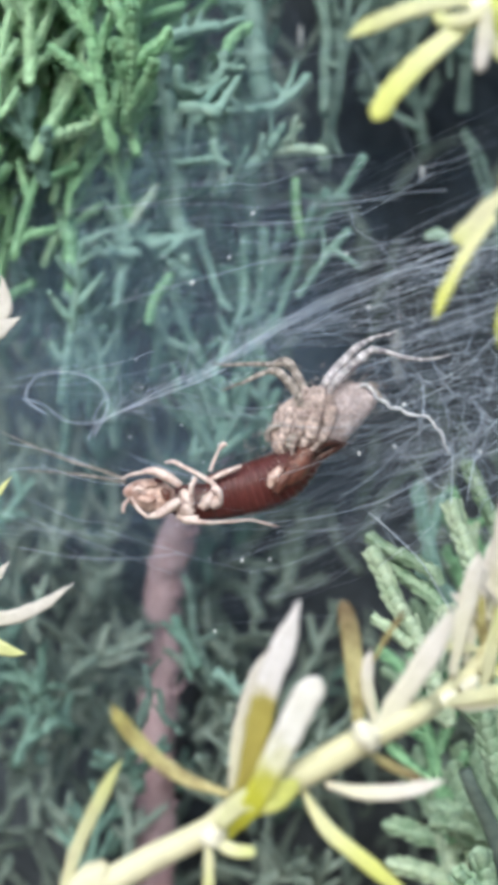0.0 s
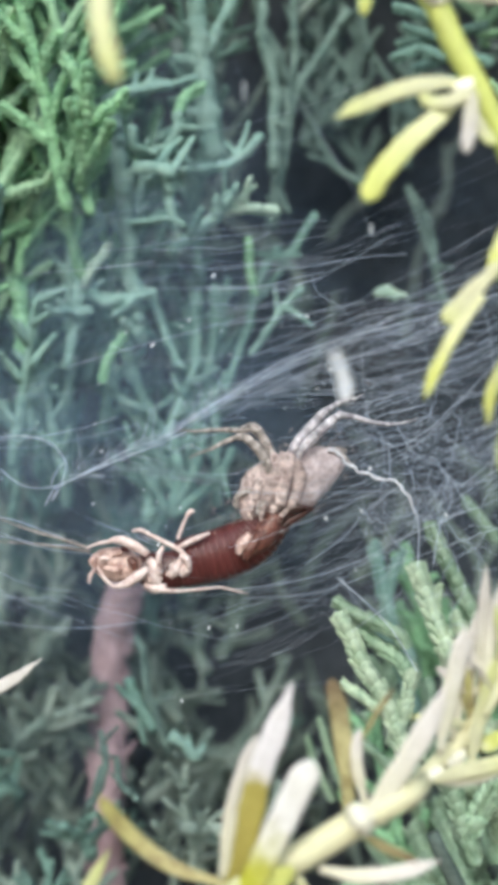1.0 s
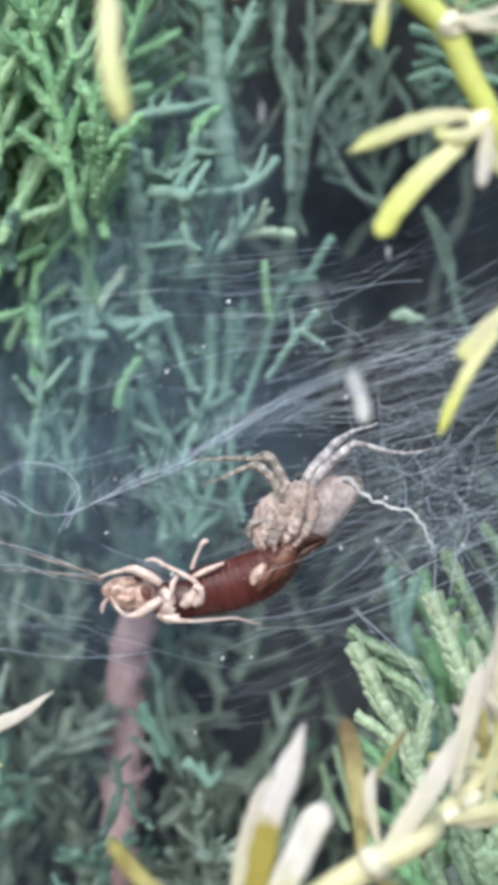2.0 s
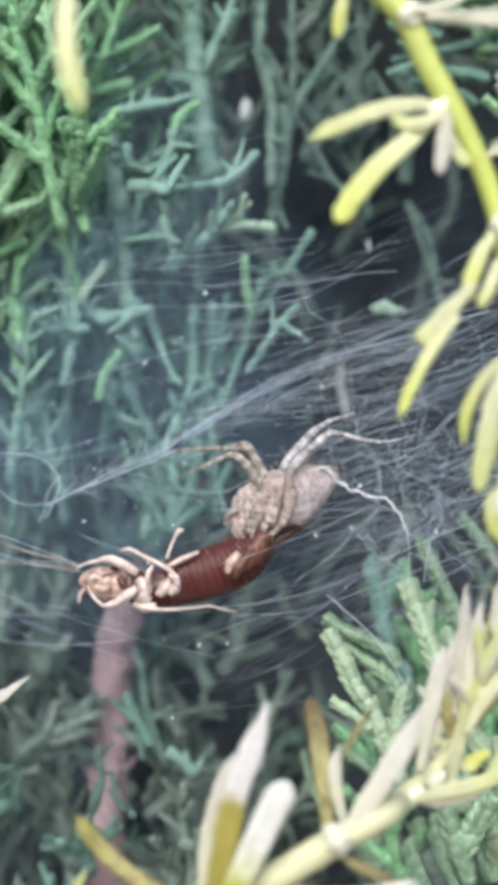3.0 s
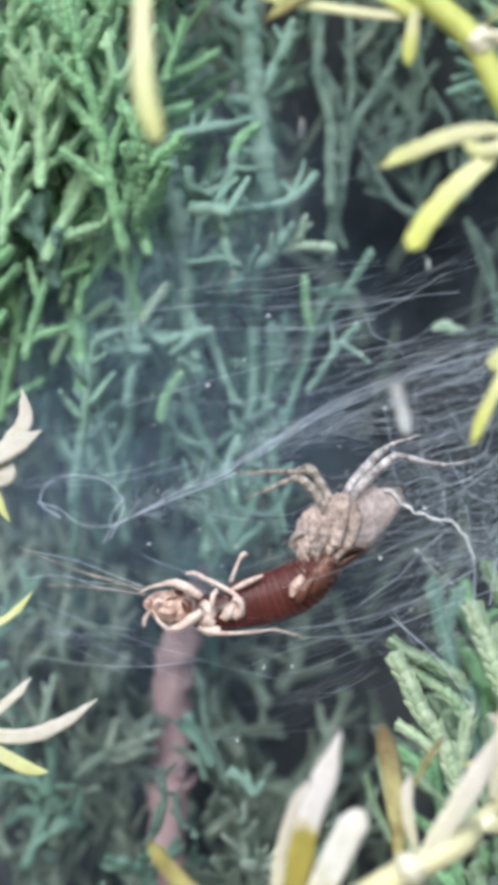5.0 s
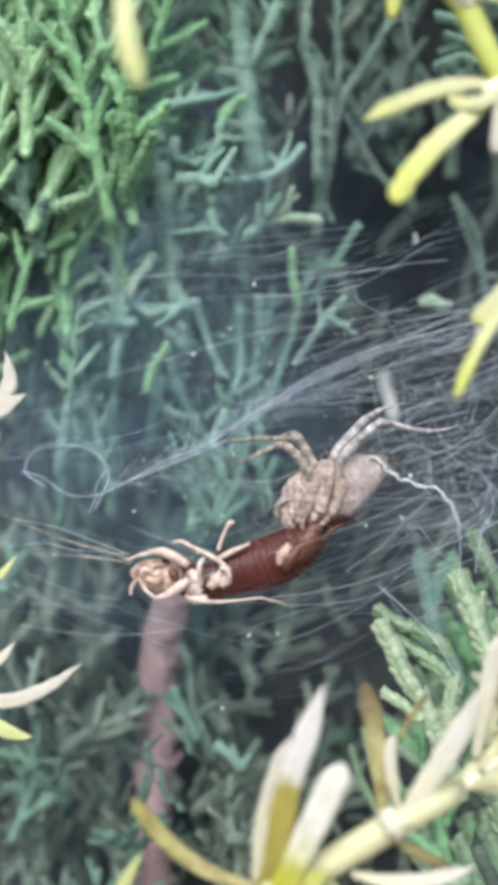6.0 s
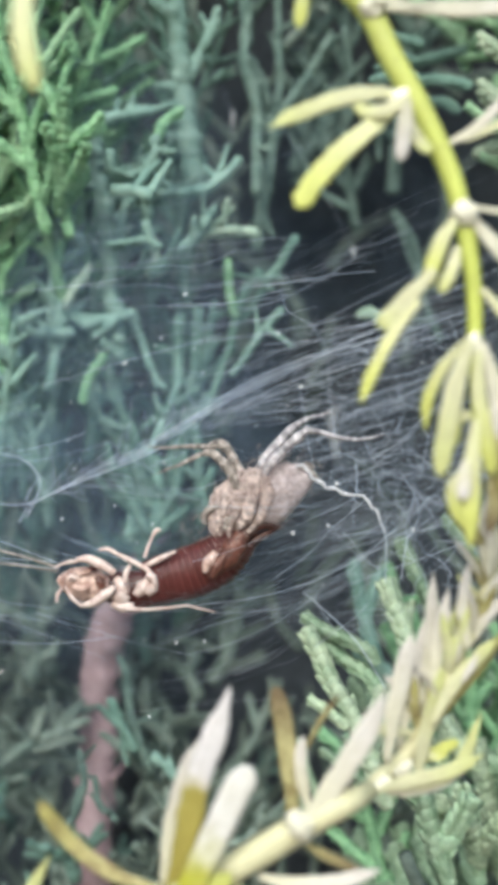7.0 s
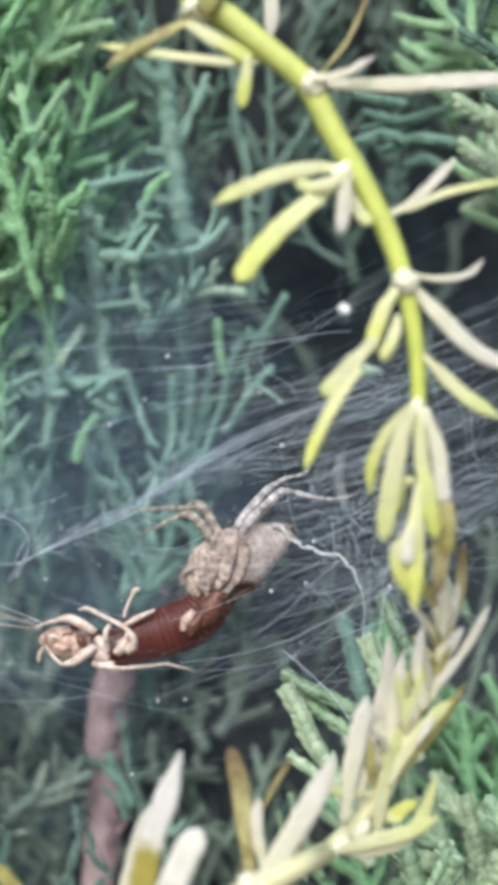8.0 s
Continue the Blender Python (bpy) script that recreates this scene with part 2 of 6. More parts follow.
def swept(geo, points, wide, thick=None, sides=10, per=6, profile=None, up=(0, -1, 0), cap=True, groove=0.0):
    """A limb along points; wide and thick: half sizes at its points, or one for all, shaped by profile(0..1)."""
    line = curve_through(points, per)
    axes = frames_along(line, up)
    n = len(line) - 1

    def size(v, t):
        return float(v) if np.isscalar(v) else float(np.interp(t, np.linspace(0, 1, len(v)), v))

    rows, al = [], []
    for i, (q, (e1, e2)) in enumerate(zip(line, axes)):
        t = i / n
        k = profile(t) if profile else 1.0
        w = size(wide, t) * k
        h = size(thick if thick is not None else wide, t) * k
        ang = 2 * math.pi * np.arange(sides) / sides
        ca, sa = np.cos(ang) * w, np.sin(ang) * h * np.where(np.sin(ang) > 0, 1 - groove * np.abs(np.sin(ang)) ** 5, 1.0)
        rows.append((q + e1 * ca[:, None] + e2 * sa[:, None]).tolist())
        al.append(t)
    return geo.rings(rows, al, cap)


def leaf_profile(t):
    """Narrow foot, even blade, pointed tip."""
    foot = 0.42 + 0.58 * min(1.0, t / 0.34)
    tip = max(0.06, 1 - max(0.0, (t - 0.72) / 0.28) ** 1.7)
    return foot * tip


def blunt_profile(t):
    foot = 0.55 + 0.45 * min(1.0, t / 0.35)
    tip = max(0.1, math.sqrt(max(0.0, 1 - max(0.0, (t - 0.74) / 0.26) ** 2.4)))
    return foot * tip


def lumps(rng, flare):
    """Uneven swelling round one ring of eight."""
    return np.array([1 + flare * rng.uniform(-0.35, 0.35) for _ in range(8)])


def scaly(geo, points, r, rng, node=1.1, flare=0.32, per=6, thin=0.55):
    """A conifer twig clad in pairs of overlapping scale leaves, each pair set across the last."""
    line = np.array(curve_through(points, per))
    seg = np.r_[0, np.cumsum(np.linalg.norm(np.diff(line, axis=0), axis=1))]
    total = seg[-1]
    count = max(2, int(total / node))
    stops, kinds, spaces = [], [], [rng.uniform(0.55, 1.5) for _ in range(count)]
    ends = [sum(spaces[:i]) / sum(spaces) for i in range(count + 1)]
    for i in range(count):
        for fr, kind in ((0.0, 0), (0.55, 1), (0.93, 2)):
            stops.append(ends[i] + (ends[i + 1] - ends[i]) * fr)
            kinds.append((kind, i % 2))
    stops += [1.0, 1.0 + 0.45 * r / total, 1.0 + 0.75 * r / total]
    kinds += [(1, 0), (3, 0), (4, 0)]
    place = list(np.stack([np.interp(np.array(stops[:-2]) * total, seg, line[:, k]) for k in range(3)], 1))
    ahead = place[-1] - place[-2]
    ahead /= np.linalg.norm(ahead) + 1e-9
    place += [place[-1] + ahead * 0.45 * r, place[-1] + ahead * 0.75 * r]
    axes = frames_along(place, (0.3, -1, 0.2))
    ang = 2 * math.pi * (np.arange(8) + 0.5) / 8
    ca, sa = np.cos(ang), np.sin(ang)
    rows = []
    for q, (e1, e2), (kind, odd), s in zip(place, axes, kinds, stops):
        face = ca**2 if odd else sa**2
        k = (1.0 - 0.3 * flare, 0.97 + 0.4 * flare * face * rng.uniform(0.2, 1.6), 0.95 + flare * face * rng.uniform(0.1, 1.7), 0.82, 0.4)[kind] * (1 + rng.uniform(-0.08, 0.08)) * lumps(rng, flare) * r * (1 - (1 - thin) * s)
        rows.append((q + e1 * (ca * k)[:, None] + e2 * (sa * k)[:, None]).tolist())
    geo.rings(rows, [min(1, s) for s in stops])


def tooth():
    """One scale leaf: (along, across, out) of a small pointed wedge and its faces."""
    v, f = [], []
    for t, w, h in ((0.0, 0.36, 0.16), (0.5, 0.5, 0.22), (0.84, 0.42, 0.18)):
        v += [(t, -w, 0.0), (t, 0.0, h), (t, w, 0.0), (t, 0.0, -h * 0.6)]
    v.append((1.0, 0.0, 0.08))
    for a in (0, 4):
        f += [(a + j, a + (j + 1) % 4, a + 4 + (j + 1) % 4, a + 4 + j) for j in range(4)]
    f += [(8 + j, 8 + (j + 1) % 4, 12) for j in range(4)]
    return np.array(v), f


TOOTH, TOOTH_FACES = tooth()


def joined(geo, first, foot):
    """Ties a piece that starts at vertex first to the skin it grows from, near vertex foot."""
    geo.f.append((first, foot, foot + 1))


def leafy(geo, points, r, rng, open_out=0.2):
    """A conifer twig with free-tipped scale leaves: side pairs that stand out, face pairs that lie flat."""
    root, node = len(geo.v), r * 1.15
    swept(geo, points, [r * 0.85, r * 0.8, r * 0.6], sides=6, per=6)
    line = np.array(curve_through(points, 6))
    seg = np.r_[0, np.cumsum(np.linalg.norm(np.diff(line, axis=0), axis=1))]
    count = max(2, int(seg[-1] / node))
    stops = [seg[-1] * (i + 0.15) / count for i in range(count)]
    place = [np.array([np.interp(q, seg, line[:, k]) for k in range(3)]) for q in stops]
    axes = frames_along(place, (0.2, -1, 0.15))
    for i, (q, (side, out)) in enumerate(zip(place, axes)):
        way = np.cross(out, side)
        foot = root + 6 * min(len(line) - 1, int(np.searchsorted(seg, stops[i])))
        size = r * (1.1 - 0.3 * i / count)
        for away, flatway, a in ((side, out, open_out), (-side, out, open_out), (out, side, 0.15), (-out, side, 0.15)):
            shift = way * (node * 0.5 if away is out else 0.0)
            a *= rng.uniform(0.6, 1.4)
            d = way * math.cos(a) + away * math.sin(a)
            o = away * math.cos(a) - way * math.sin(a)
            ln, wd = r * rng.uniform(1.8, 2.5), size * rng.uniform(1.6, 2.1)
            base = q + shift + away * r * 0.42
            start = len(geo.v)
            geo.v.extend((base + TOOTH[:, :1] * d * ln + TOOTH[:, 1:2] * flatway * wd + TOOTH[:, 2:] * o * wd).tolist())
            geo.a.extend(TOOTH[:, 0].tolist())
            geo.f.extend(tuple(start + j for j in face) for face in TOOTH_FACES)
            joined(geo, start + 3, foot)


def thing(name, at=(0, 0, 0)):
    ob = new(name)
    ob.location = [c * MM for c in at]
    ob.empty_display_size = 0.005
    return ob


def part(name, geo, mat, parent, label="", smooth=True):
    """Links a Geo, given in world millimetres, as one mesh object under a thing or part."""
    ob = new(name, geo.mesh(name, mat, smooth))
    if parent is not None:
        ob.parent = parent
        root, off = parent, Vector((0, 0, 0))
        while root is not None:
            off += root.location
            root = root.parent
        ob.location = -off
    if label:
        ob["label"] = label
    return ob


def noise3(x, y, z, s):
    return noise.noise(Vector((x / s, y / s, z / s)))


# ---------------------------------------------------------------- ground and hedge mass
def build_ground():
    g = Geo()
    xs = [-60000, -8000, -1500, -600, -300, -150, 0, 150, 300, 600, 1500, 8000, 60000]
    for y in xs:
        for x in xs:
            g.v.append((x, y, -350 + 8 * noise3(x, y, 0, 170)))
            g.a.append(0)
    n = len(xs)
    for i in range(n - 1):
        for j in range(n - 1):
            g.f.append((i * n + j, i * n + j + 1, (i + 1) * n + j + 1, (i + 1) * n + j))
    ob = new("ground", g.mesh("ground", M_SOIL))
    tagged(ob, "dry brown soil under the hedge", "ground", kind="structure")


def build_hedge_mass():
    """The dense inside of the hedge, its shade put into the colour: a thick lumpy body with a rounded top and a hollow
    behind the web.
    """
    g = Geo()
    xs = sorted({*np.round(np.linspace(-420, 420, 100), 1).tolist(), *np.round(np.linspace(-2400, 2400, 90), 1).tolist()})
    zs = sorted({*np.round(np.linspace(-352, 420, 95), 1).tolist(), *np.round(np.linspace(420, 850, 18), 1).tolist()})
    nx, nz = len(xs), len(zs)
    for side in (0, 1):
        for z in zs:
            for x in xs:
                far = min(1.0, max(0.0, (max(abs(x), abs(z)) - 90) / 150))
                lump = 14 * noise3(x, 3, z, 26) + 7 * noise3(x, 9, z, 9) + far * (55 * noise3(x, 7, z, 160) + 30 * noise3(x, 2, z, 60))
                hollow = 65 * math.exp(-((x - 16) / 34) ** 2 - ((z - 14) / 44) ** 2)
                top = min(1.0, max(0.0, (z - 250) / 600)) ** 2 + max(0.0, (abs(x) - 1900) / 500) ** 2
                mid, half = 400, 325 * math.sqrt(max(0.02, 1 - min(1.0, top)))
                g.v.append((x, mid - half + lump + hollow if side == 0 else mid + half + lump, z + far * 40 * noise3(x, 1, z, 120)))
                g.a.append(0)
    block = nx * nz
    for k in range(nz - 1):
        for i in range(nx - 1):
            a = k * nx + i
            g.f.append((a, a + 1, a + nx + 1, a + nx))
            g.f.append((block + a, block + a + nx, block + a + nx + 1, block + a + 1))
    for k in range(nz - 1):
        a, b = k * nx, k * nx + nx - 1
        g.f.append((a, a + nx, block + a + nx, block + a))
        g.f.append((b + nx, b, block + b, block + b + nx))
    for i in range(nx - 1):
        a, b = i, (nz - 1) * nx + i
        g.f.append((a + 1, a, block + a, block + a + 1))
        g.f.append((b, b + 1, block + b + 1, block + b))
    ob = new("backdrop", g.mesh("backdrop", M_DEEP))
    tagged(ob, "dense inside of a clipped conifer hedge, coloured dark for its shade", "hedge", kind="structure")
    # the hedge's outer foliage away from the view
    rng = random.Random(31)
    g = Geo()
    for _ in range(6500):
        x, z = rng.uniform(-2200, 2200), rng.uniform(-300, 800)
        if abs(x) < 130 and abs(z) < 150:
            continue
        short = 0.4 if abs(x) < 320 and abs(z) < 340 else 1.0
        top = min(1.0, max(0.0, (z - 250) / 600)) ** 2
        y = 400 - 325 * math.sqrt(max(0.05, 1 - top)) - rng.uniform(-25, 35) * short
        q = np.array([x, y, z])
        for _ in range(3):
            d = np.array([rng.uniform(-0.7, 0.7), rng.uniform(-1.2, 0.1), rng.uniform(0.1, 1.2)])
            d /= np.linalg.norm(d)
            side = np.cross(d, (0.3, 0.5, 0.8))
            side /= np.linalg.norm(side)
            start = len(g.v)
            g.v.extend((q + TOOTH[:, :1] * d * rng.uniform(50, 90) * short + TOOTH[:, 1:2] * side * 26 * short + TOOTH[:, 2:] * np.cross(d, side) * 22 * short).tolist())
            g.a.extend(TOOTH[:, 0].tolist())
            g.f.extend(tuple(start + j for j in face) for face in TOOTH_FACES)
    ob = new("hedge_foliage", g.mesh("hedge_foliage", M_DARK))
    tagged(ob, "dark green conifer foliage of the surrounding hedge", "foliage", kind="stuff")


# ---------------------------------------------------------------- conifer
def direction(lean, away, rng, spread):
    """Mostly upright way: lean in degrees to +x, away to +y, each with a spread."""
    a, b = radians(lean + rng.uniform(-spread, spread)), radians(away + rng.uniform(-spread, spread))
    d = np.array([math.sin(a) * math.cos(b), math.sin(b), math.cos(a) * math.cos(b)])
    return d / np.linalg.norm(d)


def bent(start, d, length, rng, bow=0.12, steps=4):
    """Points of a slightly wavering shoot that bends upwards towards its end."""
    out = [np.array(start, float)]
    d = np.array(d, float)
    for i in range(steps):
        d = d + np.array([rng.uniform(-bow, bow), rng.uniform(-bow, bow), rng.uniform(-bow, bow) + 0.03])
        d /= np.linalg.norm(d)
        out.append(out[-1] + d * length / steps)
    return out


def spray(parent, start, d, length, rng, mat, r=0.62, gap=2.4, side=(4, 9), flat=0.5, bow=0.1, node=1.25, flare=0.3, lobed=False):
    """A branch with side twigs that stand alternately on it."""
    pts = bent(start, d, length, rng, bow)
    g = Geo()
    (leafy(g, pts, r * 0.9, rng) if lobed else scaly(g, pts, r * 1.08, rng, node=node * 1.15, flare=flare * 0.8))
    stem = part("branch", g, mat, parent)
    line = curve_through(pts, 8)
    n = len(line)
    steps = max(2, int(length / gap))
    across = np.cross(d, (0, 1, 0))
    across = across / (np.linalg.norm(across) + 1e-9)
    for i in range(steps):
        t = 0.12 + 0.85 * (i + rng.random() * 0.7) / steps
        q = line[min(n - 1, int(t * (n - 1)))]
        ahead = line[min(n - 1, int(t * (n - 1)) + 1)] - line[max(0, int(t * (n - 1)) - 1)]
        ahead = ahead / (np.linalg.norm(ahead) + 1e-9)
        s = 1 if i % 2 else -1
        out = s * across + np.array([0, rng.uniform(-flat, flat) * 1.2, 0])
        dd = ahead * rng.uniform(0.65, 1.1) + out * rng.uniform(0.5, 0.9)
        dd /= np.linalg.norm(dd)
        ln = rng.uniform(*side) * (1 - 0.45 * t)
        tw = bent(q, dd, ln, rng, 0.14, 3)
        g = Geo()
        if lobed:
            leafy(g, tw, r * rng.uniform(0.8, 1.0), rng)
            part("twig", g, mat, stem)
            continue
        scaly(g, tw, r * rng.uniform(0.74, 1.0), rng, node=node, flare=flare)
        if ln > 4.5:
            for _ in range(2):
                m = curve_through(tw, 4)[rng.randrange(3, 9)]
                d3 = dd + np.array([rng.uniform(-0.8, 0.8), rng.uniform(-0.5, 0.3), rng.uniform(-0.2, 0.5)])
                first = len(g.v)
                scaly(g, bent(m, d3 / np.linalg.norm(d3), rng.uniform(1.6, 3.2), rng, 0.1, 2), r * 0.75, rng, node=node * 0.9, flare=flare)
                joined(g, first, 16)
        part("twig", g, mat, stem)


# gaps in the foliage behind the web: centre x, z and half sizes
HOLLOWS = ((15, 21, 17, 27), (15, 3, 17, 19), (4, -24, 12, 11), (-0.5, 43, 3.6, 8), (-15.5, -32, 2.6, 17), (-13.2, -18, 2.6, 6))


def in_hollow(x, z):
    return any(((x - cx) / w) ** 2 + ((z - cz) / h) ** 2 < 1 for cx, cz, w, h in HOLLOWS)


def build_conifer():
    rng = random.Random(11)
    shrub = thing("conifer_shrub", (-20, 60, -350))
    tagged(shrub, "blue-green scale-leaved conifer shrub with upright twigs", "conifer")
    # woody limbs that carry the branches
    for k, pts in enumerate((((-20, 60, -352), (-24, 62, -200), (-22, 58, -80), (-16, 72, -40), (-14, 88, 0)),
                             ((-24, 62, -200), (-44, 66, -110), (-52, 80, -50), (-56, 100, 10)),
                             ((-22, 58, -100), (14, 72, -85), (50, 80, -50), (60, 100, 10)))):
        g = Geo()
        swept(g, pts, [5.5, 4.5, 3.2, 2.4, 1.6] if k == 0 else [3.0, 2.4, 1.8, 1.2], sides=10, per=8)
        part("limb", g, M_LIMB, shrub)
    # single twigs in the middle
    for pts, r, mat in (
        (((-14.32, 21.00, 35.22), (-13.40, 21.00, 29.85), (-12.47, 21.00, 22.81), (-12.01, 21.00, 16.28), (-11.03, 21.00, 10.62)), 1.15, M_PALETWIG),
        (((-14.32, 21.00, 35.11), (-13.63, 21.00, 35.45), (-12.24, 21.00, 36.03), (-10.16, 21.00, 36.15), (-8.03, 21.00, 36.61)), 0.75, M_PALETWIG),
        (((-21.18, 20.00, 27.71), (-18.61, 20.00, 25.42), (-15.12, 20.00, 22.73)), 1.0, M_PALETWIG),
        (((-23.44, 21.00, 26.68), (-19.69, 21.00, 24.77), (-15.53, 21.00, 22.63)), 0.4, M_PALETWIG),
        (((-24.89, 21.00, 18.71), (-24.37, 21.00, 19.98), (-23.44, 21.00, 22.81), (-21.59, 21.00, 26.56), (-20.27, 21.00, 28.81)), 1.3, M_PALETWIG),
        (((-11.41, 15.00, 30.77), (-10.97, 15.00, 28.36), (-8.94, 15.00, 28.19), (-7.18, 15.00, 29.67), (-6.75, 15.00, 31.87)), 0.72, M_PALETWIG),
        (((-11.04, 14.00, 26.31), (-8.86, 14.00, 26.53), (-7.56, 14.00, 25.88)), 0.8, M_PALETWIG),
        (((-7.73, 15.00, 26.27), (-7.84, 15.00, 24.90), (-7.57, 15.00, 22.10), (-7.07, 15.00, 21.06)), 0.75, M_PALETWIG),
        (((-7.30, 20.50, 29.21), (-5.63, 20.50, 28.06), (-2.87, 20.50, 28.06), (-0.52, 20.50, 29.38), (0.98, 20.50, 31.11)), 0.72, M_PALETWIG),
        (((-3.31, 24.00, 29.24), (-3.67, 24.00, 30.60), (-4.62, 24.00, 36.81), (-5.33, 24.00, 43.50), (-5.68, 24.00, 49.95)), 1.5, M_PALETWIG),
        (((-4.50, 24.00, 40.48), (-3.31, 24.00, 43.15), (-2.43, 24.00, 44.98), (-1.24, 24.00, 48.18)), 0.75, M_PALETWIG),
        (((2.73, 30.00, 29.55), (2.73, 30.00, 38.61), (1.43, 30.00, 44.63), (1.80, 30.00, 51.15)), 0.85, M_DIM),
        (((-7.89, 19.00, 19.19), (-5.56, 19.00, 21.06), (-3.29, 19.00, 22.88), (-2.21, 19.00, 24.36)), 0.85, M_PALETWIG),
        (((-8.00, 19.00, 19.13), (-6.76, 19.00, 19.76)), 0.85, M_TIPTWIG),
        (((-3.03, 20.00, 23.36), (-0.63, 20.00, 23.82), (2.75, 20.00, 23.53)), 0.8, M_TIPTWIG),
        (((-2.52, 20.00, 23.59), (-2.35, 20.00, 24.74), (-2.29, 20.00, 25.42)), 0.6, M_PALETWIG),
        (((-16.52, 19.00, 15.56), (-15.73, 19.00, 17.37), (-14.08, 19.00, 19.87)), 0.66, M_TIPTWIG),
        (((-16.66, 20.00, 15.92), (-14.89, 20.00, 14.26), (-12.14, 20.00, 14.72), (-9.68, 20.00, 15.29)), 0.75, M_PALETWIG),
        (((-21.41, 20.00, 14.72), (-19.52, 20.00, 13.34), (-16.32, 20.00, 13.34)), 0.75, M_PALETWIG),
        (((-10.27, 23.00, 15.91), (-8.86, 23.00, 11.80), (-7.57, 23.00, 8.16)), 0.62, M_PALETWIG),
        (((-22.47, 22.00, 8.85), (-22.36, 22.00, 5.47), (-22.24, 22.00, 1.75)), 0.9, M_PALETWIG),
        (((-14.79, 23.00, 8.92), (-13.85, 23.00, 5.11), (-10.51, 23.00, 1.29), (-8.28, 23.00, -4.46)), 0.75, M_PALETWIG),
        (((-13.02, 24.00, 9.94), (-11.54, 24.00, 5.62), (-9.65, 24.00, 1.78), (-7.75, 24.00, -5.68)), 0.85, M_TEAL),
        (((-3.73, 26.00, 16.96), (-3.73, 26.00, 11.07), (-5.47, 26.00, 1.44)), 0.6, M_TEAL),
        (((3.34, 25.00, 20.53), (1.37, 25.00, 17.78), (-0.54, 25.00, 10.98), (-2.45, 25.00, 5.61)), 0.65, M_TEAL),
        (((5.56, 24.00, 16.34), (3.32, 24.00, 13.61), (0.42, 24.00, 9.41)), 0.55, M_PALETWIG),
        (((-5.52, 27.00, 16.01), (-5.82, 27.00, 8.73), (-6.43, 27.00, 1.46), (-6.12, 27.00, -7.03)), 0.8, M_TEAL),
        (((7.16, 26.00, 24.30), (3.55, 26.00, 18.89), (0.54, 26.00, 14.68)), 0.6, M_TEAL),
        (((-8.21, 22.00, -7.63), (-5.59, 22.00, -2.68), (-4.60, 22.00, 1.40)), 0.75, M_TEAL),
        (((-8.21, 22.00, -7.63), (-10.54, 22.00, -3.26), (-12.40, 22.00, -0.93)), 0.7, M_TEAL),
        (((-7.92, 22.00, -7.63), (-3.55, 22.00, -3.84), (-1.69, 22.00, -0.93)), 0.7, M_TEAL),
        (((-8.28, 23.00, -7.69), (-7.40, 23.00, -3.87), (-7.69, 23.00, 0.23)), 0.7, M_TEAL),
        (((-19.00, 24.00, -6.87), (-19.47, 24.00, 1.42), (-18.41, 24.00, 8.52)), 0.75, M_PALETWIG),
        (((-24.92, 24.00, -8.64), (-24.32, 24.00, -2.13), (-25.21, 24.00, 3.79)), 0.75, M_TEAL),
        (((-8.34, 24.00, -30.54), (-6.86, 24.00, -31.72), (-5.68, 24.00, -32.91)), 0.8, M_PALETWIG),
        (((-12.99, 26.00, -25.02), (-12.09, 26.00, -27.13), (-10.28, 26.00, -30.44)), 0.75, M_TEAL),
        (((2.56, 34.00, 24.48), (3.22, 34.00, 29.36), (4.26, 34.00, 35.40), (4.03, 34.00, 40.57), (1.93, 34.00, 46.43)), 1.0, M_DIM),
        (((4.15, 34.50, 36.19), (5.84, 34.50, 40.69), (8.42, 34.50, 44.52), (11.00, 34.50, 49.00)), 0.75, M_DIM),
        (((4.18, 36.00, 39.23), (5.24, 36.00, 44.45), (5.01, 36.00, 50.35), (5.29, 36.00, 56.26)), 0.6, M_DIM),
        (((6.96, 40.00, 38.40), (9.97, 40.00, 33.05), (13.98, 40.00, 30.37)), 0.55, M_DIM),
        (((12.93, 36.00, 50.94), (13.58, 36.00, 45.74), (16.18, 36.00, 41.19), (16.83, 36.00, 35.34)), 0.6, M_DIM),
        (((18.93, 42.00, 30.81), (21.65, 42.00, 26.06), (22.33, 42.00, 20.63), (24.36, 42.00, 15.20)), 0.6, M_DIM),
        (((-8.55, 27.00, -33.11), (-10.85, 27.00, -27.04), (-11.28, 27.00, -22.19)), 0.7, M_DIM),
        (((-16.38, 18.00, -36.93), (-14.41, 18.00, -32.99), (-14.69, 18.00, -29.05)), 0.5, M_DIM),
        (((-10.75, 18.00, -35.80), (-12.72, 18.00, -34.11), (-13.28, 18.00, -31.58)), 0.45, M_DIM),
    ):
        g = Geo()
        line = curve_through(pts, 5)
        line = [np.array(q) + np.array([rng.gauss(0, 0.07), rng.gauss(0, 0.1), rng.gauss(0, 0.07)]) for q in line]
        scaly(g, line, r * 0.86, rng, node=1.5, flare=0.3, thin=0.8, per=3)
        for k in range(max(1, int(len(line) / 5))):
            q = line[rng.randrange(1, len(line))]
            a = np.array(line[-1]) - np.array(line[0])
            d = a / (np.linalg.norm(a) + 1e-9) * rng.uniform(-0.4, 1) + np.array([rng.gauss(0, 0.7), rng.uniform(-0.7, 0.3), rng.gauss(0.3, 0.6)])
            first = len(g.v)
            scaly(g, bent(q, d / np.linalg.norm(d), rng.uniform(1.3, 4.2), rng, 0.2, 3), r * rng.uniform(0.5, 0.75), rng, node=1.2, flare=0.34, per=3)
            joined(g, first, 8)
        part("twig", g, mat, shrub)
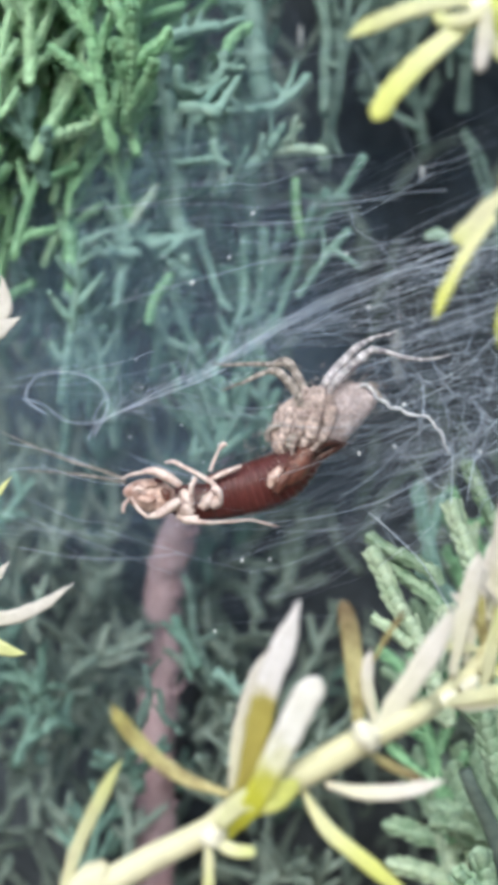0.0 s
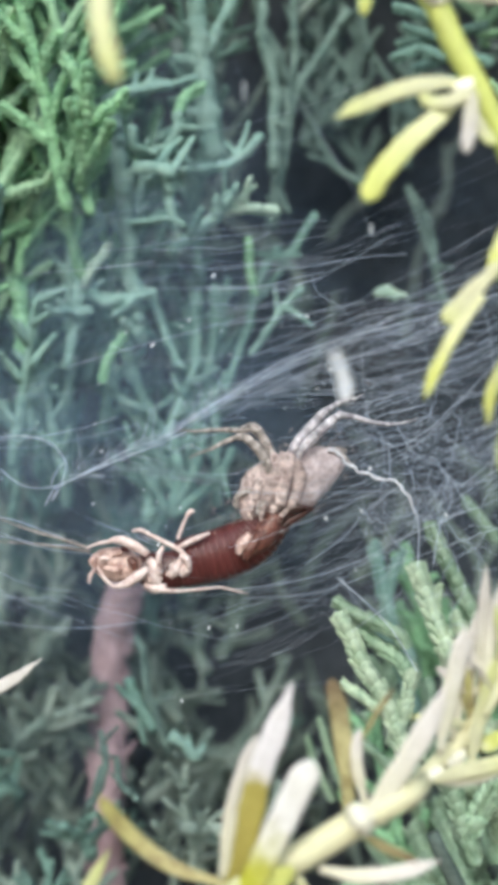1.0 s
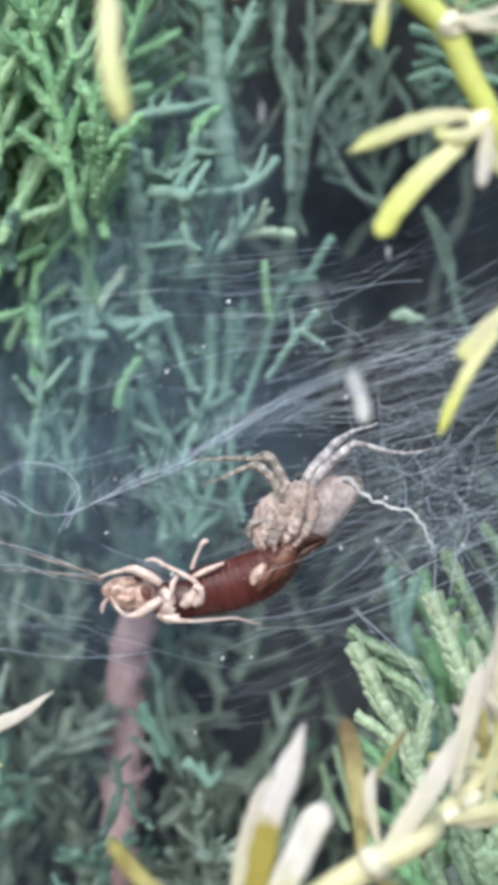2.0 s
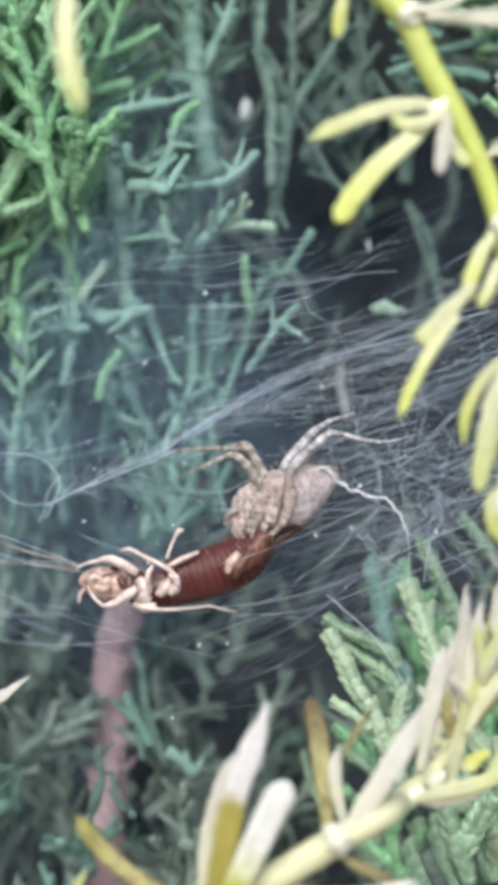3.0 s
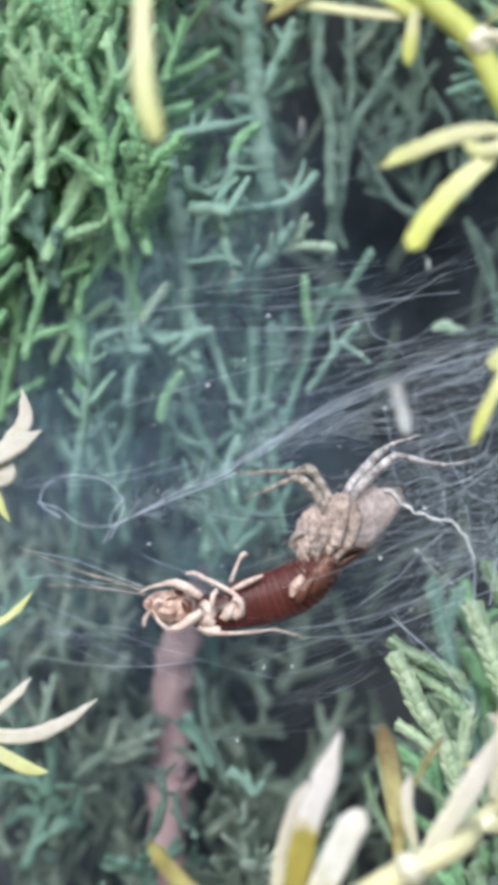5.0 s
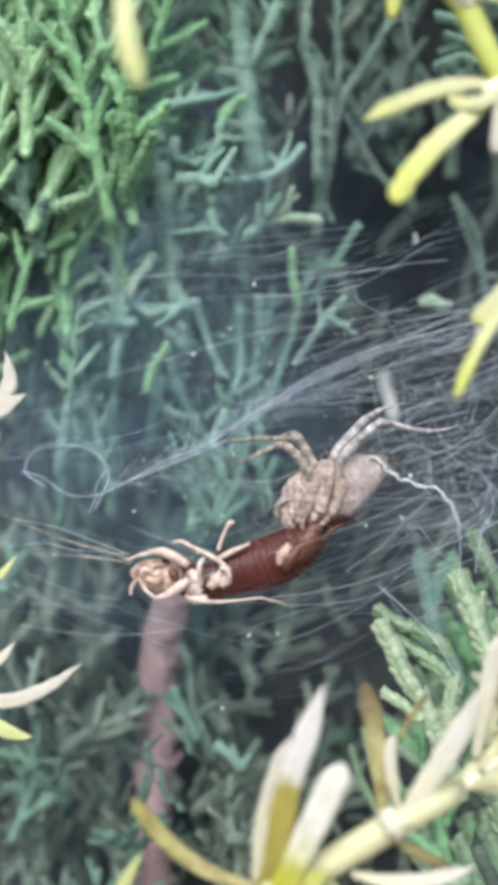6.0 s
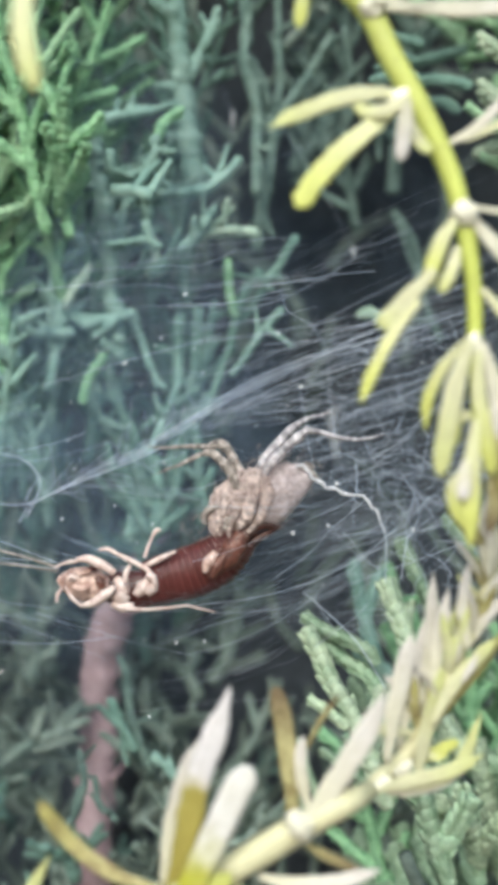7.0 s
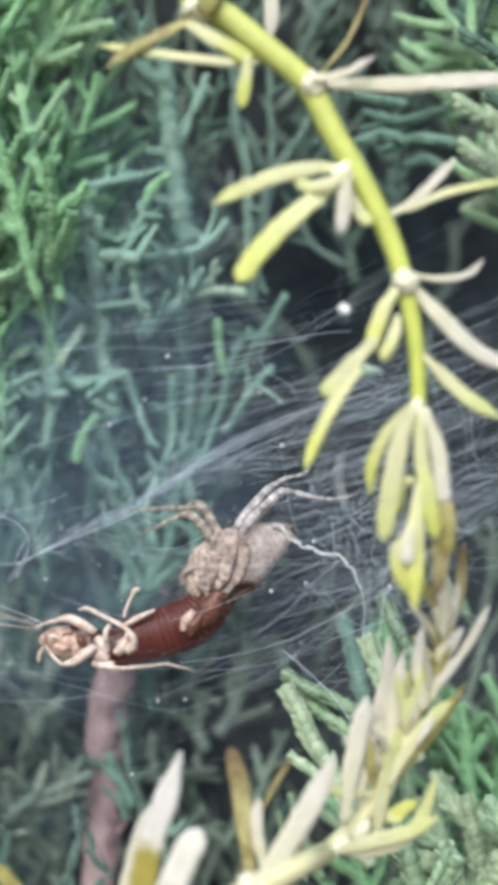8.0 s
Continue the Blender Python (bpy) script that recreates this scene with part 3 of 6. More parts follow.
    for pts, r in ((((-22.67, 20.00, 8.25), (-23.07, 20.00, 12.42), (-23.42, 20.00, 15.98)), 0.85), (((-7.26, 18.00, 32.03), (-6.53, 18.00, 34.00), (-5.12, 18.00, 35.13)), 0.6), (((-0.06, 21.00, 21.02), (0.06, 21.00, 18.13), (0.52, 21.00, 15.82)), 0.5), (((-14.82, 19.00, 5.90), (-14.25, 19.00, 8.18), (-12.83, 19.00, 10.45)), 0.5)):
        g = Geo()
        leafy(g, pts, r, rng)
        part("twig", g, M_GREEN, shrub)
    for pts, r in ((((20.32, 22.00, 43.55), (17.99, 22.00, 44.13), (15.37, 22.00, 44.77)), 0.75), (((20.32, 22.00, 39.59), (17.99, 22.00, 40.29), (15.55, 22.00, 39.82)), 0.75), (((19.74, 22.00, 41.80), (17.70, 22.00, 42.27), (16.36, 22.00, 42.74)), 0.6), (((25.49, 26.00, 44.53), (20.86, 26.00, 43.33), (16.54, 26.00, 42.49)), 0.75), (((26.00, 26.00, 40.41), (22.04, 26.00, 41.14), (18.02, 26.00, 40.03)), 0.75), (((24.71, 26.00, 37.64), (22.90, 26.00, 38.65), (20.75, 26.00, 38.41)), 0.65)):
        g = Geo()
        leafy(g, pts, r * 0.8, rng)
        part("twig", g, M_TEAL, shrub)
    # branches by zone: count, x, z, y ranges, lean, length, material, side twigs
    zones = (
        (56, (-46, -14), (14, 58), (15, 30), 4, (12, 24), M_GREEN, (4, 9), 20),
        (22, (-44, -16), (22, 60), (11, 20), 6, (10, 18), M_GREEN, (4, 8), 34),
        (9, (-38, -20), (26, 50), (12, 17), 4, (9, 15), M_FRESH, (4, 8), 18),
        (12, (-36, -23), (6, 26), (16, 22), 10, (10, 18), M_GREEN, (3, 6), 16),
        (9, (-34, -21), (18, 36), (13, 18), 6, (8, 14), M_FRESH, (3, 6), 22),
        (34, (-46, -12), (12, 60), (28, 42), 2, (14, 26), M_GREEN, (4, 9), 26),
        (11, (-30, 0), (-12, 18), (20, 28), 3, (14, 24), M_PALETWIG, (2.5, 6), 11),
        (34, (-34, 4), (-10, 34), (27, 46), 4, (16, 30), M_TEAL, (3, 8), 16),
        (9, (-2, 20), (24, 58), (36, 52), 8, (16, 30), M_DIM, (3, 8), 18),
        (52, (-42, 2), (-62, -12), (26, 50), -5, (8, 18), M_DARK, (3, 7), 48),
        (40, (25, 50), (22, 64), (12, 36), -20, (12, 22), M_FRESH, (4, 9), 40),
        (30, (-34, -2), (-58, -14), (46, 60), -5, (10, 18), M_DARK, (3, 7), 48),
        (20, (15, 46), (-62, -24), (14, 40), -4, (12, 22), M_GREEN, (4, 9), 35),
    )
    for count, xr, zr, yr, lean, lr, mat, side, spread in zones:
        made = 0
        while made < count:
            x, z, y = rng.uniform(*xr), rng.uniform(*zr), rng.uniform(*yr)
            if in_hollow(x, z) and y < 46:
                continue
            d, long = direction(lean, -8, rng, spread), rng.uniform(*lr)
            if in_hollow(x + d[0] * long * 0.7, z + d[2] * long * 0.7) and y < 46 and rng.random() < 0.97:
                continue
            spray(shrub, (x, y, z), d, long, rng, mat if rng.random() < 0.8 else M_FRESH if mat is M_GREEN else mat if mat is M_DIM else M_TEAL, r=rng.uniform(0.5, 0.78) if mat in (M_GREEN, M_FRESH) else rng.uniform(0.6, 0.9) if mat in (M_DARK, M_DIM) else rng.uniform(0.48, 0.7), gap=2.8 if mat in (M_GREEN, M_FRESH) else 2.4, side=side, lobed=mat in (M_GREEN, M_FRESH), bow=0.3 if mat is M_DARK else 0.12)
            made += 1
    # the uncountable twigs further in
    g = Geo()
    for _ in range(1050):
        x, z, y = rng.uniform(-65, 65), rng.uniform(-85, 90), rng.uniform(44, 76)
        if in_hollow(x * 0.83, z * 0.83):
            if rng.random() < 0.88:
                continue
            y += rng.uniform(20, 45)
        scaly(g, bent((x, y, z), direction(0, -10, rng, 50), rng.uniform(8, 20), rng, 0.3, 4), rng.uniform(0.5, 0.95), rng, node=1.4, flare=0.4, per=3)
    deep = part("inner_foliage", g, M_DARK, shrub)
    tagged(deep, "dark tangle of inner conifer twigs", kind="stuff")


def build_bright_conifer():
    """Light green sprays beside the web, nearer than the rest."""
    rng = random.Random(5)
    shrub = thing("young_conifer", (30, 14, -350))
    tagged(shrub, "light green young conifer with plump scale leaves", "conifer")
    g = Geo()
    swept(g, ((30, 14, -352), (32, 12, -200), (27, 9, -90), (21, 6, -48), (16, 3, -34)), [2.6, 2.0, 1.5, 0.9, 0.6], per=8)
    part("stem", g, M_DARK, shrub)
    sprays = (
        (((14.45, 0.60, -29.45), (13.44, 0.50, -26.87), (12.42, 0.40, -24.04), (11.41, 0.30, -21.72), (10.14, 0.20, -19.66), (8.88, 0.10, -17.09), (7.87, -0.00, -15.16)), 1.05, M_LIGHT),
        (((13.63, 1.80, -17.66), (13.12, 1.80, -16.89), (11.57, 1.80, -15.85), (9.77, 1.80, -15.08), (7.83, 1.80, -13.91)), 0.8, M_SAGE),
        (((14.47, 2.60, -21.21), (13.18, 2.60, -19.12), (11.11, 2.60, -17.56), (9.55, 2.60, -16.26)), 0.85, M_SAGE),
        (((11.00, 0.00, -22.67), (9.61, 0.00, -21.53), (8.14, 0.00, -20.52)), 0.65, M_LIGHT),
        (((12.81, 0.40, -24.04), (13.33, 0.40, -21.99), (13.77, 0.40, -19.95)), 0.85, M_LIGHT),
        (((16.98, 20.00, -28.19), (15.94, 20.00, -23.91), (14.60, 20.00, -19.01), (13.71, 20.00, -15.34), (12.81, 20.00, -11.20)), 1.0, M_PALETWIG),
        (((13.95, 20.00, -15.95), (14.64, 20.00, -13.19), (15.32, 20.00, -11.51)), 0.75, M_PALETWIG),
        (((16.78, 18.00, -23.77), (15.89, 18.00, -21.07), (14.40, 18.00, -19.87), (13.20, 18.00, -19.27)), 0.8, M_PALETWIG),
        (((21.13, 5.00, -18.53), (19.57, 5.00, -14.80), (18.26, 5.00, -12.13), (17.21, 5.00, -9.99), (16.29, 5.00, -7.85)), 0.95, M_SAGE),
        (((18.78, 3.60, -21.42), (16.98, 3.70, -17.23), (15.96, 3.80, -14.61), (15.33, 3.90, -13.04), (14.90, 4.00, -11.46)), 1.2, M_LIGHT),
        (((16.96, 5.50, -17.02), (16.71, 5.50, -15.15), (16.85, 5.50, -13.27)), 0.6, M_LIGHT),
        (((18.71, 3.00, -17.10), (18.33, 3.00, -16.05), (17.68, 3.00, -15.27)), 0.8, M_LIGHT),
        (((13.72, 15.50, -29.53), (15.26, 15.50, -25.67), (15.81, 15.50, -22.37)), 0.85, M_LIGHT),
        (((15.30, 15.00, -32.96), (12.01, 15.00, -29.95), (9.82, 15.00, -28.30)), 0.7, M_SAGE),
        (((10.08, 18.00, -35.80), (8.39, 18.00, -31.86), (7.15, 18.00, -27.92)), 0.55, M_SAGE),
        (((8.39, 18.00, -35.80), (6.70, 18.00, -32.43), (5.86, 18.00, -29.61)), 0.5, M_SAGE),
        (((25.14, 20.00, -10.08), (23.42, 20.00, -7.79), (22.27, 20.00, -6.36)), 0.8, M_SAGE),
    )
    for pts, r, mat in sprays:
        g = Geo()
        leafy(g, pts, r * 0.78, rng)
        part("twig", g, mat, shrub)
    for _ in range(36):
        x, z = rng.uniform(19, 44), rng.uniform(-58, -32)
        spray(shrub, (x, rng.uniform(5, 24), z), direction(-14, -5, rng, 32), rng.uniform(9, 15), rng, M_LIGHT if rng.random() < 0.35 else M_SAGE, r=rng.uniform(0.9, 1.25), side=(4, 8), gap=4.0, node=1.8, lobed=True)
    for _ in range(13):
        x, z = rng.uniform(30, 47), rng.choice((rng.uniform(-8, 4), rng.uniform(26, 46), rng.uniform(26, 46)))
        spray(shrub, (x, rng.uniform(8, 26), z), direction(-25, -5, rng, 30), rng.uniform(9, 16), rng, M_LIGHT, r=rng.uniform(0.9, 1.2), side=(4, 8), gap=4.0, node=1.8, lobed=True)


def build_bare_branch():
    g = Geo()
    pts = ((-19, 45, -352), (-18.2, 43, -120), (-17.4, 43, -46), (-17.1, 43, -38), (-16.8, 43, -30), (-16.5, 43, -24), (-15.7, 43, -20), (-14, 45, -15), (-11, 55, -9), (-8, 80, -4))
    swept(g, pts, [3.0, 2.6, 2.3, 2.2, 2.15, 2.25, 2.4, 1.9, 1.2, 0.9], sides=20, per=24)
    for i, p in enumerate(g.v):
        k, q = 0.5 * noise3(*p, 2.2), 0.35 * noise3(p[2], p[0], p[1], 0.8)
        g.v[i] = (p[0] + k + q, p[1] - k, p[2] + q)
    trunk = thing("bare_branch", (-19, 45, -350))
    tagged(trunk, "bare reddish-brown woody branch rising behind the web", "branch")
    part("wood", g, M_BARK, trunk)
    rng = random.Random(3)
    g = Geo()
    axis = [q for q in curve_through(pts, 24) if -52 < q[2] < -15 and q[1] < 46]
    for _ in range(420):
        q = axis[rng.randrange(len(axis))]
        a, rad = rng.uniform(-1.7, 1.7), rng.uniform(1.8, 2.2)
        out = np.array([math.sin(a), -math.cos(a), 0])
        d = out * rng.uniform(0.1, 0.8) + np.array([0, 0, rng.uniform(-0.8, 0.9)])
        q = q + out * rad + np.array([0, 0, rng.uniform(-0.5, 0.5)])
        k = rng.uniform(0.5, 1.25)
        swept(g, (q, q + d * 0.4 * k, q + d * 0.7 * k), [0.2 * k, 0.3 * k, 0.06], [0.1, 0.14 * k, 0.04], sides=5, per=2)
    tagged(part("bark_flakes", g, M_BARK, trunk, "loose flaking bark"), kind="stuff")
    for z, a in ((-19, 1), (-31, -1), (-38, 1)):
        g = Geo()
        x = -15.9 - 0.05 * (-20 - z)
        swept(g, ((x, 43, z), (x + a * 2, 41.6, z + 0.8), (x + a * rng.uniform(3, 4.5), 41, z + rng.uniform(0.5, 3))), [0.5, 0.35, 0.2], per=4, sides=7)
        part("twig_stub", g, M_BARK, trunk)


# ---------------------------------------------------------------- yellowing shoots
def leaf(parent, pts, w, mat, thick=0.42, profile=leaf_profile, up=(0.15, -1, 0.1), groove=0.5):
    """A narrow fleshy leaf, hollowed along its upper face and a little uneven."""
    g = Geo()
    w *= 0.8
    swept(g, pts, w, w * thick, sides=14, per=8, profile=profile, up=up, groove=groove)
    for i, p in enumerate(g.v):
        k, q = 0.13 * w * noise3(*p, 0.7), 0.16 * w * noise3(p[2], p[0], p[1], 2.2)
        g.v[i] = (p[0] + k + q, p[1] + k, p[2] - k + q)
    return part("leaf", g, mat, parent)


def sheath(parent, c, way, r):
    """The ragged pale collar where leaves leave the stem."""
    g = Geo()
    c, way = np.array(c), np.array(way)
    swept(g, (c - way * 0.8, c - way * 0.2, c + way * 0.4, c + way), [r * 0.4, r * 0.84, r * 0.8, r * 0.35], [r * 0.4, r * 0.74, r * 0.7, r * 0.35], sides=14, per=5)
    for i, p in enumerate(g.v):
        k = 0.3 * r * noise3(*p, 0.45)
        g.v[i] = (p[0] + k, p[1] - k, p[2] + k * 0.6)
    part("node", g, M_NODE, parent, "pale ragged ring where leaves join")


def build_hanging_shoot():
    ob = thing("hanging_shoot", (-55, -26, -350))
    tagged(ob, "drooping yellow-green shoot with narrow fleshy leaves", "plant shoot")
    g = Geo()
    stem = [(-55, -26, -352), (-54, -27, -180), (-48, -28, 0), (-34, -28, 40), (-12, -28, 43), *((2.11, -28.00, 34.97), (3.73, -28.00, 33.02), (5.72, -28.00, 31.81), (8.23, -28.00, 29.65), (10.88, -28.00, 27.14), (12.43, -28.00, 23.97), (14.15, -28.00, 20.82), (15.83, -28.00, 17.16), (16.64, -28.00, 14.38), (17.11, -28.00, 11.78), (17.39, -28.00, 8.94), (17.39, -28.00, 5.96), (17.52, -28.00, 2.64), (17.58, -28.00, -0.49))]
    swept(g, stem, [0.95] * 6 + [0.9, 0.88, 0.84, 0.8, 0.78, 0.74, 0.68, 0.62, 0.55, 0.5, 0.45, 0.42, 0.35], sides=12, per=6)
    part("stem", g, M_STEM, ob)
    for c, r in (((16.71, -28.60, 14.22), 1.0), ((17.36, -28.50, 6.26), 0.75), ((11.25, -28.60, 26.97), 0.95), ((3.98, -28.60, 32.18), 1.3), ((12.91, -28.50, 21.08), 0.8)):
        sheath(ob, c, (0.15, 0, -0.8), r)
    B = blunt_profile
    for pts, w, mat, prof in (
        # pair that points towards the web
        (((13.27, -28.00, 21.47), (11.34, -29.00, 21.45), (8.92, -30.00, 20.70), (6.51, -30.50, 19.65), (4.92, -31.00, 18.80)), 0.62, M_LEAF_P, leaf_profile),
        (((12.73, -28.00, 20.94), (10.96, -29.50, 19.07), (8.89, -30.50, 17.12), (7.21, -31.50, 14.86), (6.54, -31.80, 13.79)), 0.8, M_LEAF_Y, B),
        (((13.43, -29.50, 20.93), (12.20, -29.50, 20.27), (10.80, -29.50, 20.14), (9.94, -29.50, 20.81)), 0.55, M_LEAF_P, leaf_profile),
        (((13.24, -29.80, 20.50), (13.04, -29.80, 18.92), (12.79, -29.80, 16.99)), 0.6, M_LEAF_C, B),
        (((13.5, -29.00, 19.6), (13.9, -29.00, 18.6), (14.75, -29.00, 17.75)), 0.5, M_LEAF_P, B),
        # upper end
        (((3.72, -28.00, 31.90), (1.85, -29.00, 30.44), (-0.24, -29.50, 29.23), (-1.77, -30.00, 27.93)), 0.5, M_LEAF_O, leaf_profile),
        (((7.85, -28.00, 28.74), (5.78, -29.00, 28.43), (2.20, -29.00, 29.03), (-0.51, -29.00, 29.52), (-2.43, -29.00, 29.91)), 0.42, M_LEAF_P, leaf_profile),
        (((7.24, -29.40, 28.57), (7.04, -29.40, 27.13), (6.77, -29.40, 25.27)), 0.48, M_LEAF_Y, B),
        (((3.30, -29.00, 31.11), (5.44, -29.00, 29.73), (7.56, -29.00, 28.36)), 0.7, M_LEAF_Y, B),
        (((4.13, -29.50, 35.62), (4.99, -29.50, 33.37), (4.44, -29.50, 31.39)), 0.95, M_LEAF_O, B),
        (((8.51, -26.00, 36.76), (8.61, -26.00, 33.69), (8.49, -26.00, 30.96)), 0.62, M_LEAF_C, leaf_profile),
        # one from the arch above
        (((-9.5, -28, 42.5), (-7.83, -38, 25.77), (-7.39, -41, 21.80), (-6.97, -42, 19.27), (-6.43, -42, 17.37)), 0.68, M_LEAF_P, B),
        # outward ones
        (((10.88, -28.00, 27.14), (14.27, -28.00, 26.99), (18.52, -28.00, 26.88), (23.43, -28.00, 26.96), (27.25, -28.00, 26.87)), 0.68, M_LEAF_C, leaf_profile),
        (((11.09, -29.30, 26.92), (13.20, -29.30, 27.26), (15.15, -29.30, 28.33)), 0.35, M_LEAF_C, leaf_profile),
        (((11.40, -26.00, 28.25), (13.28, -26.00, 30.44), (14.42, -26.00, 32.65), (15.59, -26.00, 35.63)), 0.22, M_LEAF_B, leaf_profile),
        (((15.51, -28.00, 18.43), (17.28, -28.00, 19.27), (19.07, -28.00, 21.00), (20.15, -28.00, 22.04)), 0.42, M_LEAF_C, leaf_profile),
        (((16.92, -28.00, 18.74), (19.04, -28.00, 19.74), (20.80, -28.00, 20.15), (23.94, -28.00, 20.64)), 0.35, M_LEAF_P, leaf_profile),
        (((17.00, -28.00, 14.73), (18.91, -28.00, 14.39), (20.66, -28.00, 14.69), (21.65, -28.00, 15.62)), 0.28, M_LEAF_C, leaf_profile),
        (((16.85, -28.50, 14.17), (18.81, -28.50, 12.00), (20.82, -28.50, 9.91), (23.84, -28.50, 8.20)), 0.68, M_LEAF_C, leaf_profile),
        (((17.72, -28.50, 9.57), (19.06, -28.50, 8.14), (20.56, -28.50, 6.71), (22.41, -28.50, 5.57)), 0.6, M_LEAF_P, leaf_profile),
        # clasping leaves below the large node
        (((16.06, -29.00, 13.74), (14.98, -29.00, 11.66), (14.42, -29.00, 9.58)), 0.6, M_LEAF_Y, B),
        (((14.77, -29.50, 10.54), (13.19, -29.50, 8.85), (11.96, -29.50, 7.49), (11.61, -29.50, 6.98)), 0.7, M_LEAF_P, B),
        (((13.86, -29.80, 8.62), (12.12, -29.80, 6.42), (11.05, -29.80, 4.38), (10.27, -29.80, 2.51)), 0.48, M_LEAF_Y, leaf_profile),
        (((16.16, -29.60, 11.88), (15.79, -29.60, 10.50), (15.07, -29.60, 9.13)), 0.5, M_LEAF_P, B),
        # hanging tuft at the end
        (((16.93, -29.00, 6.57), (15.52, -29.00, 5.04), (14.45, -29.00, 2.99), (14.24, -29.00, 0.93)), 0.45, M_LEAF_Y, leaf_profile),
        (((16.87, -29.80, 6.15), (15.96, -29.80, 3.60), (15.40, -29.80, 0.89), (15.00, -29.80, -1.81)), 0.75, M_LEAF_P, B),
        (((17.61, -28.80, 6.23), (18.41, -28.80, 3.96), (18.69, -28.80, 1.55), (18.84, -28.80, 0.52)), 0.62, M_LEAF_C, B),
        (((17.39, -29.40, 5.66), (17.43, -29.40, 2.92), (17.93, -29.40, 0.18), (18.06, -29.40, -1.68)), 0.62, M_LEAF_Y, B),
        (((16.97, -29.20, 1.91), (16.12, -29.20, 1.58), (15.91, -29.20, -0.13)), 0.5, M_LEAF_Y, leaf_profile),
        (((17.18, -29.60, 1.55), (16.88, -29.60, -1.16), (16.82, -29.60, -3.52), (16.76, -29.60, -6.04)), 0.72, M_LEAF_Y, leaf_profile),
        (((16.18, -29.90, -1.48), (15.65, -29.90, -2.82), (16.27, -29.90, -4.84)), 0.5, M_LEAF_Y, leaf_profile),
        (((16.53, -30.00, -0.81), (16.39, -30.00, -2.16), (16.30, -30.00, -3.16)), 0.55, M_LEAF_C, B),
        (((18.70, -28.60, 1.21), (19.00, -28.60, -0.51), (18.77, -28.60, -2.90)), 0.6, M_LEAF_O, B),
        (((18.14, -28.60, -0.84), (18.42, -28.60, -3.24), (18.03, -28.60, -5.27)), 0.6, M_LEAF_B, leaf_profile),
    ):
        leaf(ob, pts, w, mat, profile=prof)


